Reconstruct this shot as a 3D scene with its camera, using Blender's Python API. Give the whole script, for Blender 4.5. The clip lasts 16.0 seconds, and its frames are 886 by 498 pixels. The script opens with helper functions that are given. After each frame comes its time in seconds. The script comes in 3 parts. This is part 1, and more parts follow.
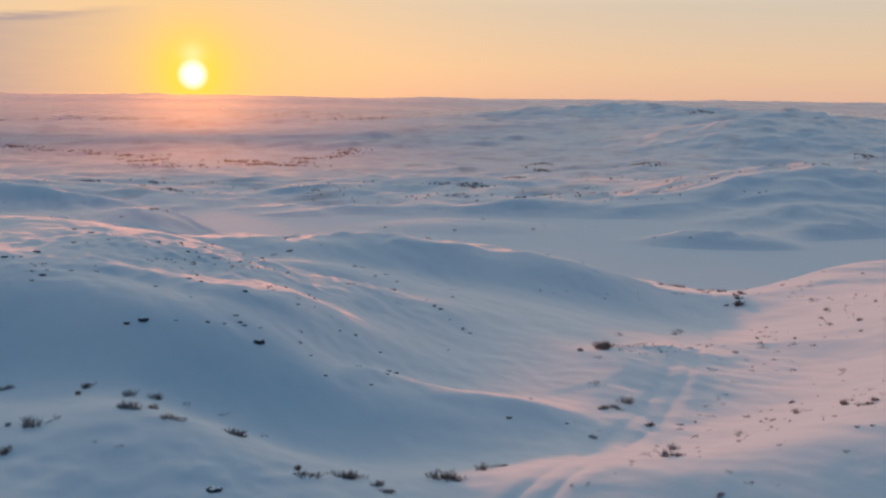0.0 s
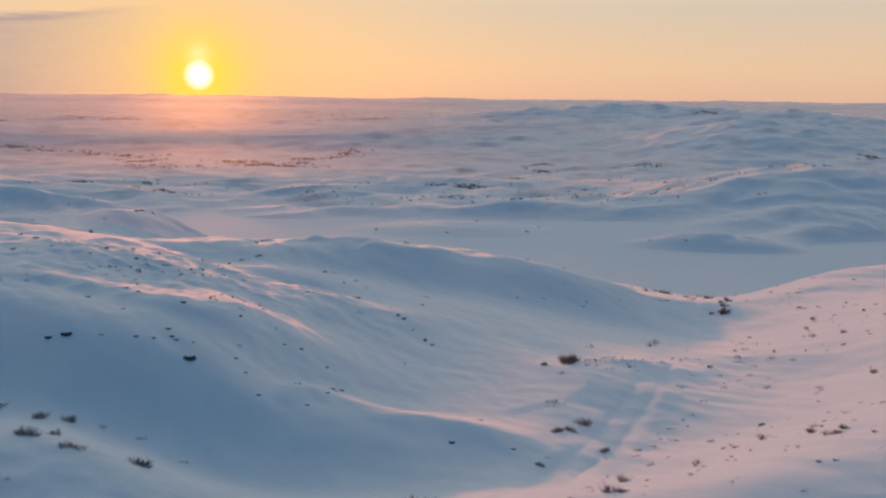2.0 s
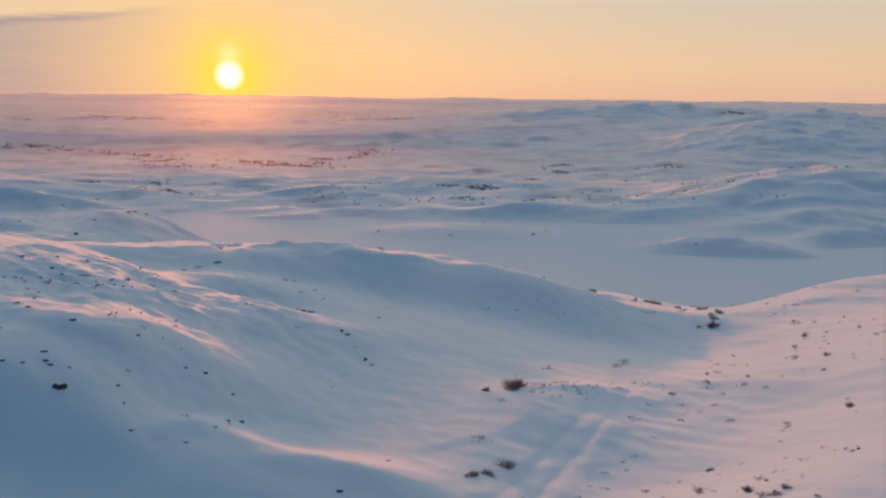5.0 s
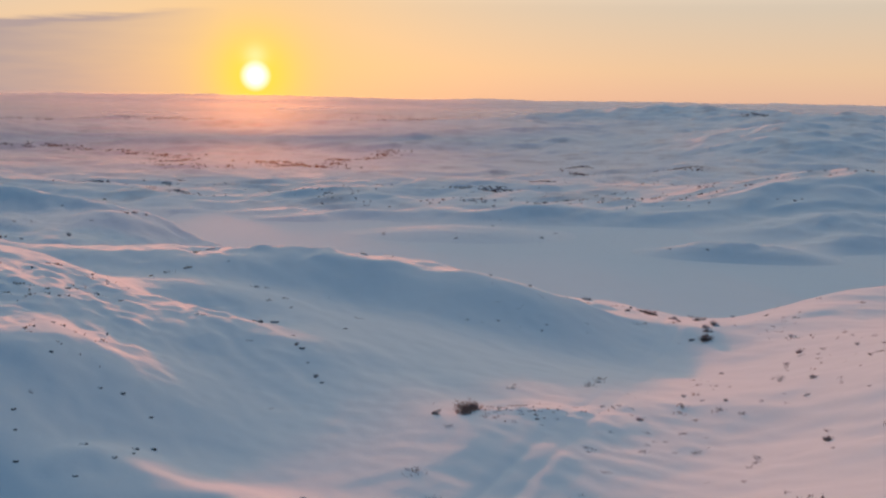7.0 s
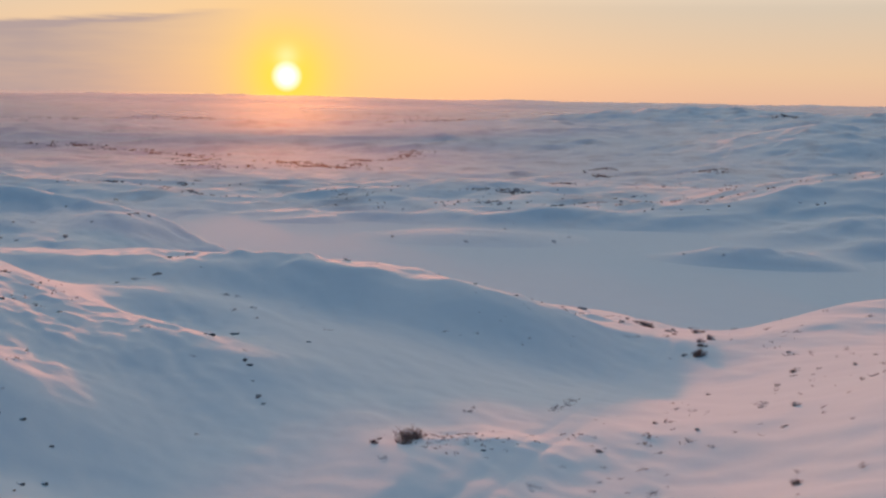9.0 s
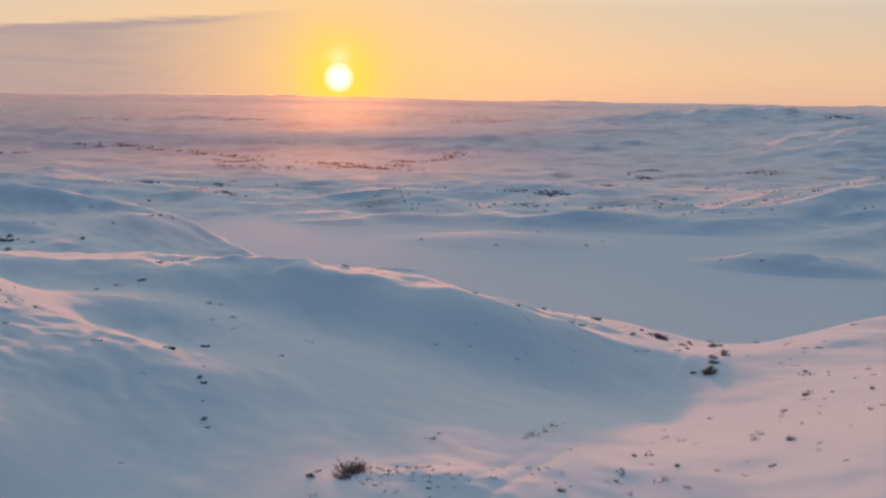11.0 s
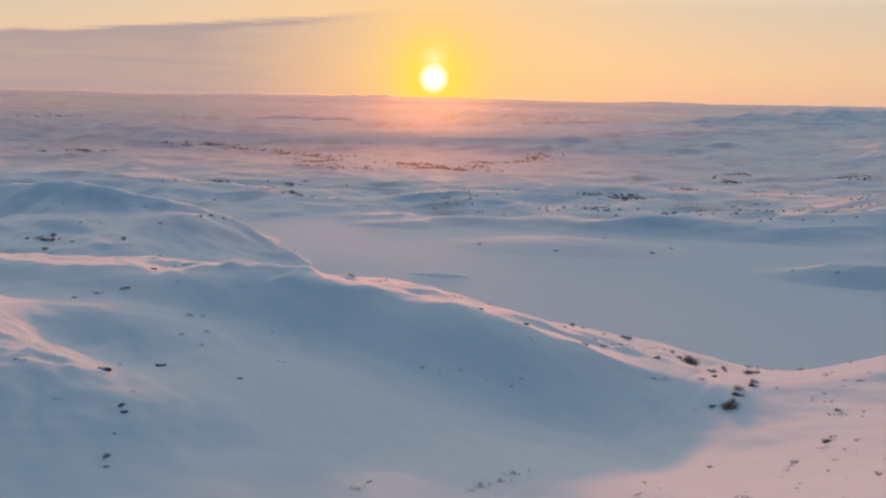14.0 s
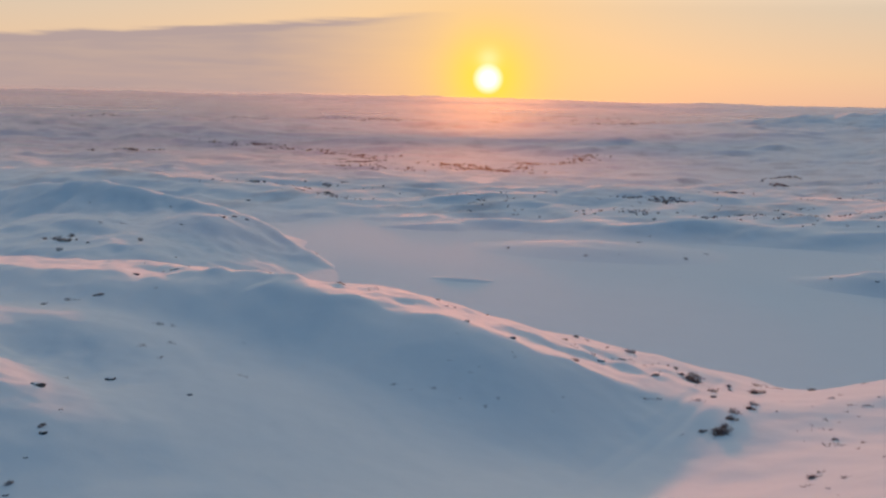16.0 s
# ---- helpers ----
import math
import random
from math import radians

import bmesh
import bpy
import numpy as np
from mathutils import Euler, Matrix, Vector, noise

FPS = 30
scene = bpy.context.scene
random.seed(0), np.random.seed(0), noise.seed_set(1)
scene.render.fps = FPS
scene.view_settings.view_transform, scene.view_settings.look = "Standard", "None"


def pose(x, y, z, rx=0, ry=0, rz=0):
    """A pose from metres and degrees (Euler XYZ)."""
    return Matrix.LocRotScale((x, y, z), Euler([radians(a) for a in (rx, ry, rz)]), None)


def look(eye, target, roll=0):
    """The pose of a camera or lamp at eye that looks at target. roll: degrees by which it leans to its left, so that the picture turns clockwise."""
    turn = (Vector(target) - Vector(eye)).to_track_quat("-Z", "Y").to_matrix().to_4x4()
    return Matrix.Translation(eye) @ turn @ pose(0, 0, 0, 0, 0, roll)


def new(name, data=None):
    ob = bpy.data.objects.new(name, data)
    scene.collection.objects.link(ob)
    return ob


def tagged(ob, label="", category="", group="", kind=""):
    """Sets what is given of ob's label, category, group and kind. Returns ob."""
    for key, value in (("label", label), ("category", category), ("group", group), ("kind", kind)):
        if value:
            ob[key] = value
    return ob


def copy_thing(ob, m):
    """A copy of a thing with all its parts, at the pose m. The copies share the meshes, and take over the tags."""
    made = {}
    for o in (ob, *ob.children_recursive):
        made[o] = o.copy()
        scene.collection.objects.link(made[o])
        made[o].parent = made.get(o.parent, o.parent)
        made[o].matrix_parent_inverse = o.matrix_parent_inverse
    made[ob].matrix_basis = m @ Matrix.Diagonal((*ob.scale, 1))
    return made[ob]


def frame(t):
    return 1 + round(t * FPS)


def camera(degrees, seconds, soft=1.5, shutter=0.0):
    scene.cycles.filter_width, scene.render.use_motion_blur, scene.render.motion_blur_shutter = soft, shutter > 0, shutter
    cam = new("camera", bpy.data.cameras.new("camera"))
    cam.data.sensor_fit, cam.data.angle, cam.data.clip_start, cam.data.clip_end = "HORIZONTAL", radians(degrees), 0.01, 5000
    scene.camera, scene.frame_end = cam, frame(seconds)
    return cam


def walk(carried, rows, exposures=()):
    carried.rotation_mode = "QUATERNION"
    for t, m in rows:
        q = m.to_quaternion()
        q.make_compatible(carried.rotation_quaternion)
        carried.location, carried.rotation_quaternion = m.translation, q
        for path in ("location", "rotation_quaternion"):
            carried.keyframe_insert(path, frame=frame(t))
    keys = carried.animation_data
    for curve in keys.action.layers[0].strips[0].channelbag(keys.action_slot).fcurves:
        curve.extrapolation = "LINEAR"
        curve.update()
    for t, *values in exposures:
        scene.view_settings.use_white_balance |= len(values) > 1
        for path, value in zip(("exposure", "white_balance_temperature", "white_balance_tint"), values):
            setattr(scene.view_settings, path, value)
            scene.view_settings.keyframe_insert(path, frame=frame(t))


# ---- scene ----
# Snow-covered fells at sunrise, seen from a slow drone. z = 0 is about 4 m below the frozen lake.
cam = camera(44.25, 16.0, soft=2.4)
PATH = [
    (0.0, look((0.00, 0.00, 60.00), (-0.00, 99.08, 46.49), 0.66)),
    (0.5, look((1.36, 1.92, 59.99), (1.33, 101.00, 46.47), 0.67)),
    (1.0, look((2.75, 3.85, 59.95), (2.65, 102.93, 46.43), 0.68)),
    (1.5, look((4.19, 5.78, 59.91), (3.89, 104.87, 46.42), 0.68)),
    (2.0, look((5.72, 7.74, 59.86), (5.21, 106.83, 46.39), 0.69)),
    (2.5, look((7.31, 9.78, 59.79), (6.53, 108.87, 46.32), 0.68)),
    (3.0, look((8.91, 11.92, 59.71), (7.80, 111.00, 46.24), 0.68)),
    (3.5, look((10.57, 14.09, 59.61), (9.00, 113.17, 46.13), 0.69)),
    (4.0, look((12.29, 16.32, 59.54), (10.21, 115.39, 46.04), 0.70)),
    (6.5, look((20.96, 28.35, 59.15), (16.23, 127.33, 45.73), 0.86)),
    (7.0, look((22.72, 30.72, 59.10), (17.39, 129.68, 45.69), 0.95)),
    (7.5, look((24.47, 33.13, 59.07), (18.49, 132.05, 45.65), 1.03)),
    (8.0, look((26.21, 35.53, 59.06), (19.52, 134.40, 45.65), 1.09)),
    (10.5, look((35.32, 48.59, 58.80), (24.24, 147.08, 45.44), 1.03)),
    (11.0, look((37.06, 51.33, 58.69), (24.42, 149.63, 45.32), 1.06)),
    (11.5, look((38.83, 54.07, 58.63), (24.86, 152.18, 45.23), 1.10)),
    (12.0, look((40.58, 56.84, 58.64), (25.43, 154.77, 45.22), 1.13)),
    (12.5, look((42.31, 59.58, 58.61), (25.89, 157.30, 45.16), 1.16)),
    (13.0, look((44.02, 62.32, 58.54), (26.16, 159.79, 45.09), 1.20)),
    (13.5, look((45.73, 65.00, 58.51), (26.30, 162.16, 45.03), 1.25)),
    (14.0, look((47.49, 67.63, 58.51), (26.55, 164.48, 45.04), 1.29)),
    (14.5, look((49.27, 70.18, 58.52), (26.91, 166.71, 45.03), 1.33)),
    (15.0, look((50.99, 72.70, 58.56), (27.24, 168.90, 45.06), 1.39)),
    (15.5, look((52.75, 75.22, 58.62), (27.89, 171.13, 45.08), 1.42)),
    (16.0, look((54.60, 77.73, 58.69), (28.96, 173.43, 45.15), 1.45)),
]
walk(cam, PATH)

# ---- light ----
SUN_AZ = radians(12.88)      # west of +y
SUN_EL = radians(1.15)       # where the disc stands
sun_way = Vector((-math.sin(SUN_AZ) * math.cos(SUN_EL), math.cos(SUN_AZ) * math.cos(SUN_EL), math.sin(SUN_EL)))


def node(tree, kind, operation="", use_clamp=False, data_type="", blend_type=""):
    n = tree.nodes.new(kind)
    if operation:
        n.operation = operation
    if use_clamp:
        n.use_clamp = True
    if data_type:
        n.data_type = data_type
    if blend_type:
        n.blend_type = blend_type
    return n


def wire(tree, a, b):
    tree.links.new(a, b)


def calc(tree, op, a, b=None, c=None, clamp=False):
    n = node(tree, "ShaderNodeMath", operation=op, use_clamp=clamp)
    for i, v in enumerate((a, b, c)):
        if v is None:
            continue
        if isinstance(v, (int, float)):
            n.inputs[i].default_value = v
        else:
            wire(tree, v, n.inputs[i])
    return n.outputs[0]


def mix(tree, fac, a, b, blend="MIX"):
    n = node(tree, "ShaderNodeMix", data_type="RGBA", blend_type=blend)
    for sock, v in ((n.inputs[0], fac), (n.inputs[6], a), (n.inputs[7], b)):
        if isinstance(v, (int, float)):
            sock.default_value = v
        elif isinstance(v, tuple):
            sock.default_value = (*v, 1)
        else:
            wire(tree, v, sock)
    return n.outputs[2]


def ramp(tree, fac, stops):
    n = node(tree, "ShaderNodeValToRGB")
    e = n.color_ramp.elements
    while len(e) < len(stops):
        e.new(0.5)
    for el, (at, col) in zip(e, stops):
        el.position, el.color = at, (*col, 1)
    wire(tree, fac, n.inputs[0])
    return n.outputs[0]


def make_sky():
    world = bpy.data.worlds.new("sky")
    world.use_nodes = True
    scene.world = world
    tree = world.node_tree
    tree.nodes.clear()
    out = node(tree, "ShaderNodeOutputWorld")
    back = node(tree, "ShaderNodeBackground")
    wire(tree, back.outputs[0], out.inputs[0])
    coord = node(tree, "ShaderNodeTexCoord")
    way = coord.outputs["Generated"]
    axes = node(tree, "ShaderNodeSeparateXYZ")
    wire(tree, way, axes.inputs[0])
    up = axes.outputs[2]
    # height over the horizon: peach low down, an added bright band to light flat snow, dusky blue overhead
    front = ramp(tree, calc(tree, "MULTIPLY", up, 1.0, clamp=True), [
        (0.0, (0.88, 0.55, 0.40)), (0.03, (0.90, 0.63, 0.42)), (0.085, (0.745, 0.635, 0.52)),
        (0.20, (1.88, 1.47, 1.13)), (0.42, (0.84, 0.84, 0.82)), (0.72, (0.25, 0.37, 0.46)), (1.0, (0.08, 0.205, 0.36))])
    rear = ramp(tree, calc(tree, "MULTIPLY", up, 1.0, clamp=True), [
        (0.0, (0.026, 0.08, 0.17)), (0.12, (0.03, 0.09, 0.19)), (0.40, (0.04, 0.124, 0.258)), (1.0, (0.085, 0.205, 0.38))])
    facing = node(tree, "ShaderNodeVectorMath", operation="DOT_PRODUCT")
    wire(tree, way, facing.inputs[0])
    facing.inputs[1].default_value = (-math.sin(SUN_AZ), math.cos(SUN_AZ), 0)
    side = ramp(tree, calc(tree, "MULTIPLY_ADD", facing.outputs["Value"], 0.5, 0.5), [
        (0.40, (0, 0, 0)), (0.85, (1, 1, 1))])
    low = mix(tree, side, rear, front)
    real = node(tree, "ShaderNodeTexSky")
    real.sky_type, real.sun_disc, real.sun_elevation, real.sun_rotation = "NISHITA", False, SUN_EL, -SUN_AZ
    faint = mix(tree, 1.0, real.outputs[0], (0.1, 0.1, 0.1), "MULTIPLY")
    col = mix(tree, 0.15, low, faint)
    # angle from the sun, in degrees
    dot = node(tree, "ShaderNodeVectorMath", operation="DOT_PRODUCT")
    wire(tree, way, dot.inputs[0])
    dot.inputs[1].default_value = sun_way
    ang = calc(tree, "MULTIPLY", calc(tree, "ARCCOSINE", calc(tree, "MINIMUM", dot.outputs["Value"], 0.9999999)), 57.29578)
    # cloud veil that thickens west of the sun, with a ragged darker upper edge that climbs towards the sun
    flat = node(tree, "ShaderNodeMapping")
    wire(tree, way, flat.inputs[0])
    flat.inputs["Scale"].default_value = (14, 14, 160)
    fluff = node(tree, "ShaderNodeTexNoise")
    wire(tree, flat.outputs[0], fluff.inputs["Vector"])
    fluff.inputs["Scale"].default_value, fluff.inputs["Detail"].default_value = 1.0, 6
    west = calc(tree, "SUBTRACT", calc(tree, "MULTIPLY", axes.outputs[0], -1), math.sin(SUN_AZ))
    top = calc(tree, "ADD", calc(tree, "MULTIPLY_ADD", west, -0.095, 0.0835), calc(tree, "MULTIPLY_ADD", fluff.outputs[0], 0.012, -0.006))
    depth = calc(tree, "SUBTRACT", top, up)
    under = calc(tree, "MULTIPLY", depth, 220, clamp=True)
    thick = calc(tree, "MULTIPLY", calc(tree, "SUBTRACT", west, 0.02), 5.5, clamp=True)
    rim = calc(tree, "SUBTRACT", 1.0, calc(tree, "MULTIPLY", calc(tree, "ABSOLUTE", calc(tree, "SUBTRACT", depth, 0.004)), 190, clamp=True))
    rim = calc(tree, "MULTIPLY", rim, calc(tree, "MULTIPLY", calc(tree, "SUBTRACT", west, 0.05), 14, clamp=True))
    streak = calc(tree, "MULTIPLY_ADD", fluff.outputs[0], 0.4, 0.72)
    veil = calc(tree, "MULTIPLY", calc(tree, "MULTIPLY_ADD", calc(tree, "MULTIPLY", under, thick), streak, calc(tree, "MULTIPLY", rim, 0.45)), 1.0, clamp=True)
    # glow round the sun: wide orange, then tight yellow, then the disc
    wide = calc(tree, "POWER", 2.71828, calc(tree, "MULTIPLY", ang, -1 / 7.2))
    col = mix(tree, calc(tree, "MULTIPLY", wide, 0.95), col, (1.05, 0.63, 0.20))
    col = mix(tree, calc(tree, "MULTIPLY", veil, 0.9), col, (0.43, 0.335, 0.335))
    tight = calc(tree, "POWER", 2.71828, calc(tree, "MULTIPLY", calc(tree, "POWER", calc(tree, "MULTIPLY", ang, 1 / 2.1), 2), -1))
    col = mix(tree, calc(tree, "MULTIPLY", tight, 0.95), col, (1.1, 0.80, 0.06))
    # faint pillar of light over the disc
    high = node(tree, "ShaderNodeVectorMath", operation="DOT_PRODUCT")
    wire(tree, way, high.inputs[0])
    high.inputs[1].default_value = (sun_way + Vector((0, 0, 0.0175))).normalized()
    above = calc(tree, "MULTIPLY", calc(tree, "ARCCOSINE", calc(tree, "MINIMUM", high.outputs["Value"], 0.9999999)), 57.29578)
    pillar = calc(tree, "POWER", 2.71828, calc(tree, "MULTIPLY", calc(tree, "POWER", calc(tree, "MULTIPLY", above, 1 / 0.55), 2), -1))
    col = mix(tree, calc(tree, "MULTIPLY", pillar, 0.45), col, (1.25, 1.08, 0.62))
    disc = calc(tree, "SUBTRACT", 1.0, calc(tree, "MULTIPLY", calc(tree, "SUBTRACT", ang, 0.33), 1 / 0.5, clamp=True), clamp=True)
    col = mix(tree, disc, col, (1.6, 1.35, 1.15))
    wire(tree, col, back.inputs[0])
    back.inputs[1].default_value = 0.62


make_sky()
lamp = bpy.data.lights.new("sun", "SUN")
lamp.energy, lamp.angle, lamp.color = 1.58, radians(3.2), (1.0, 0.305, 0.132)
scene.view_settings.exposure = 0.68
sun = new("sun", lamp)
sun.matrix_world = look(sun_way * 100, (0, 0, 0))


# ---- materials ----
def surface(name, rough=0.8, spec=0.3):
    m = bpy.data.materials.new(name)
    m.use_nodes = True
    tree = m.node_tree
    skin = tree.nodes["Principled BSDF"]
    skin.inputs["Roughness"].default_value = rough
    skin.inputs["Specular IOR Level"].default_value = spec
    return m, tree, skin


def grain(tree, scale, detail=4, stretch=None, turn=0.0, rough=0.55):
    place = node(tree, "ShaderNodeNewGeometry").outputs["Position"]
    mp = node(tree, "ShaderNodeMapping")
    wire(tree, place, mp.inputs[0])
    mp.inputs["Rotation"].default_value = (0, 0, turn)
    mp.inputs["Scale"].default_value = stretch or (1, 1, 1)
    n = node(tree, "ShaderNodeTexNoise")
    wire(tree, mp.outputs[0], n.inputs["Vector"])
    n.inputs["Scale"].default_value, n.inputs["Detail"].default_value = scale, detail
    n.inputs["Roughness"].default_value = rough
    return n.outputs[0]


def relief(tree, skin, height, strength, distance, after=None):
    b = node(tree, "ShaderNodeBump")
    b.inputs["Strength"].default_value, b.inputs["Distance"].default_value = strength, distance
    wire(tree, height, b.inputs["Height"])
    if after:
        wire(tree, after, b.inputs["Normal"])
    wire(tree, b.outputs[0], skin.inputs["Normal"])
    return b.outputs[0]


def snow_material(name, a, b, big=0.14, small=0.12, heath=False, frost=0.52):
    """Wind-packed snow with a faint crust sheen; beyond the lake brown heath shows in patches and pink distance haze is
    painted into the colour.
    """
    m, tree, skin = surface(name, 0.85, 0.3)
    skin.inputs["Sheen Weight"].default_value, skin.inputs["Sheen Roughness"].default_value = frost, 0.32   # frost crystals
    drift = grain(tree, 0.09, 5, (1, 1.7, 1), radians(28))
    patch = grain(tree, 0.7, 6)
    col = mix(tree, calc(tree, "MULTIPLY_ADD", drift, 0.7, calc(tree, "MULTIPLY", patch, 0.3)), a, b)
    if heath:
        place = node(tree, "ShaderNodeSeparateXYZ")
        wire(tree, node(tree, "ShaderNodeNewGeometry").outputs["Position"], place.inputs[0])
        beyond = calc(tree, "MULTIPLY", calc(tree, "SUBTRACT", place.outputs[1], 500), 1 / 120, clamp=True)
        bare = calc(tree, "MULTIPLY", calc(tree, "SUBTRACT", grain(tree, 0.022, 6, (1, 0.7, 1), 0.3, 0.68), 0.5), 5, clamp=True)
        # pink distance haze put into the snow colour, stronger farther off
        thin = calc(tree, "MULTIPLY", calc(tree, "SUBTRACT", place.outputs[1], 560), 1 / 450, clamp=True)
        thin = calc(tree, "MULTIPLY", thin, calc(tree, "MULTIPLY_ADD", place.outputs[0], -1 / 700, 0.45, clamp=True))   # the haze tint fades out to the east, away from the sun
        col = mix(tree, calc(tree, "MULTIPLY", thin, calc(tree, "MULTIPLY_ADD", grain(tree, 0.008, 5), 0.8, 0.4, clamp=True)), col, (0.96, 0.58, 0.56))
        bits = calc(tree, "MULTIPLY_ADD", grain(tree, 0.13, 4), 0.9, 0.1, clamp=True)
        col = mix(tree, calc(tree, "MULTIPLY", calc(tree, "MULTIPLY", beyond, bare), calc(tree, "MULTIPLY", bits, 0.9)), col, (0.34, 0.235, 0.23))
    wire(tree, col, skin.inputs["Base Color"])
    n1 = relief(tree, skin, grain(tree, 0.35, 6, (1, 1.1, 1), radians(28)), big, 0.35)
    relief(tree, skin, grain(tree, 2.5, 4), small, 0.06, n1)
    return m


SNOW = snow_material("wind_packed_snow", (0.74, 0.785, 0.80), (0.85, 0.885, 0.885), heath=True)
ICE = snow_material("lake_snow", (0.78, 0.83, 0.83), (0.83, 0.88, 0.88), 0.06, 0.05, frost=0.25)

# ---- land ----
LAKE = 4.5


def lattice(ix, iy, seed):
    v = np.sin(ix * 127.1 + iy * 311.7 + seed * 74.7) * 43758.5453
    return v - np.floor(v)


def soft_noise(x, y, seed):
    """Smooth noise from -1 to 1, one lump a unit."""
    ix, iy = np.floor(x), np.floor(y)
    fx, fy = x - ix, y - iy
    fx, fy = fx * fx * fx * (fx * (fx * 6 - 15) + 10), fy * fy * fy * (fy * (fy * 6 - 15) + 10)
    a, b = lattice(ix, iy, seed), lattice(ix + 1, iy, seed)
    c, d = lattice(ix, iy + 1, seed), lattice(ix + 1, iy + 1, seed)
    return 2 * (a + (b - a) * fx + (c - a) * fy + (a - b - c + d) * fx * fy) - 1


def rough_noise(x, y, size, octaves, seed, turn=0.0, stretch=1.0):
    c, s = math.cos(turn), math.sin(turn)
    u, v = (x * c + y * s) / size / stretch, (y * c - x * s) / size
    total, gain = 0, 1.0
    for k in range(octaves):
        total = total + gain * soft_noise(u, v, seed + k)
        u, v, gain = u * 2.03 + 5.2, v * 2.03 - 3.7, gain * 0.5
    return total


def rise(a, b, v):
    s = np.clip((v - a) / (b - a), 0, 1)
    return s * s * (3 - 2 * s)


def mounds(x, y, forms):
    """Sum of smooth landforms: centre x, y, height, half length, half width, turn in degrees."""
    z = 0
    for cx, cy, h, along, across, turn in forms:
        a = radians(turn)
        u = (x - cx) * math.cos(a) + (y - cy) * math.sin(a)
        v = (y - cy) * math.cos(a) - (x - cx) * math.sin(a)
        z = z + h * np.exp(-0.5 * ((u / along) ** 2 + (v / across) ** 2))
    return z


# the near fell: broad spurs, lesser rises, hollows and gentle swells, as centre, height, half sizes and turn
SPURS = (
    (-96, 148, 16.1, 37, 60, 12),
    (-10, 232, 6.5, 35, 14, -26),
    (69, 125, 4.9, 12, 25, -20),
    (39, 80, 5.7, 19, 11, 3),
    (106, 231, 4.4, 31, 17, 7),
    (108, 108, 14.3, 48, 65, -12),
    (13, 244, 4.1, 31, 10, -41),
    (-10, 98, 5.7, 27, 8, -32),
    (-67, 222, 4.5, 47, 11, -6),
    (-34, 212, 1.4, 17, 10, 5),
    (-44, 148, 7.6, 15, 29, -1),
    (-61, 183, 4.8, 17, 13, -3),
    (48, 58, 4.4, 24, 12, 4),
)
RISES = (
    (-19, 126, 6.3, 10, 11, -36),
    (-25, 91, 5, 16, 7, -55),
    (28, 207, 4.9, 14, 10, -45),
    (-13, 173, 4.9, 16, 14, -16),
    (-26, 152, 0.8, 15, 10, -26),
    (29, 119, 1, 10, 9, 0),
    (-21, 158, 0.9, 12, 6, -25),
)
HOLLOWS = (
    (40, 200, -6.1, 14, 35, 17),
    (33, 108, -2.7, 9, 14, -29),
    (-24, 97, -7.4, 35, 7, -18),
    (62, 234, -4.3, 10, 15, -6),
    (-38, 207, -1.2, 34, 7, -6),
    (-26, 184, -1.5, 17, 6, -34),
    (-15, 181, -1.2, 14, 6, -25),
    (-10, 174, -1.1, 9, 5, -25),
    (-42, 201, -1, 12, 6, -20),
)
SWELLS = (
    (-28, 146, 1.35, 13, 9, -10),
    (45, 144, 0.5, 8, 7, 0),
    (33, 127, -0.75, 10, 6, 0),
    (34, 109, 0.6, 9, 6, 0),
    (25, 130.5, 0.85, 4.5, 4, 12),
    (-4.8, 109.5, -0.8, 8, 8, 0),
    (8, 98, -0.21, 8, 8, 0),
    (17, 100, 0.42, 8, 8, 0),
    (-21, 112, -0.45, 8, 8, 0),
    (-30, 120, -1.26, 9, 9, 0),
)
MORE_SWELLS = (
    (-31, 107, 0.67, 9, 9, 0),
    (20, 86, -1.33, 8, 8, 0),
    (26, 127, 0.21, 6, 6, 0),
    (50, 119, -1.11, 10, 10, 0),
    (37, 139, -0.14, 7, 7, 0),
    (43, 145, -0.97, 7, 7, 0),
    (61, 174, 0.31, 9, 9, 0),
    (68, 197, -0.58, 9, 9, 0),
    (28, 192, 0.26, 9, 9, 0),
    (-14, 196, 0.4, 9, 9, 0),
)
LATER_SWELLS = (
    (-28, 192, 1.37, 10, 10, 0),
    (-31, 205, 0.93, 12, 12, 0),
    (4, 147, 0.36, 9, 9, 0),
    (50, 234, -0.19, 9, 9, 0),
    (-24, 170, -1.11, 8, 8, 0),
    (37, 102, 0.28, 8, 8, 0),
    (-34, 134, -0.25, 8, 9, 0),
    (-6, 131, -0.55, 7, 8, 0),
    (-58, 245, 2.2, 24, 8, 0),
    (-9, 163, 0.6, 7, 8, 0),
    (-25, 169, 0.35, 7, 6, 0),
    (-27, 194, 0.95, 10, 8, 0),
    (-13, 196, 0.8, 8, 8, 0),
    (0, 156, 0.6, 5, 6, 0),
    (-27, 139, -0.25, 6, 5, 0),
    (55, 203, -0.21, 7, 7, 0),
)
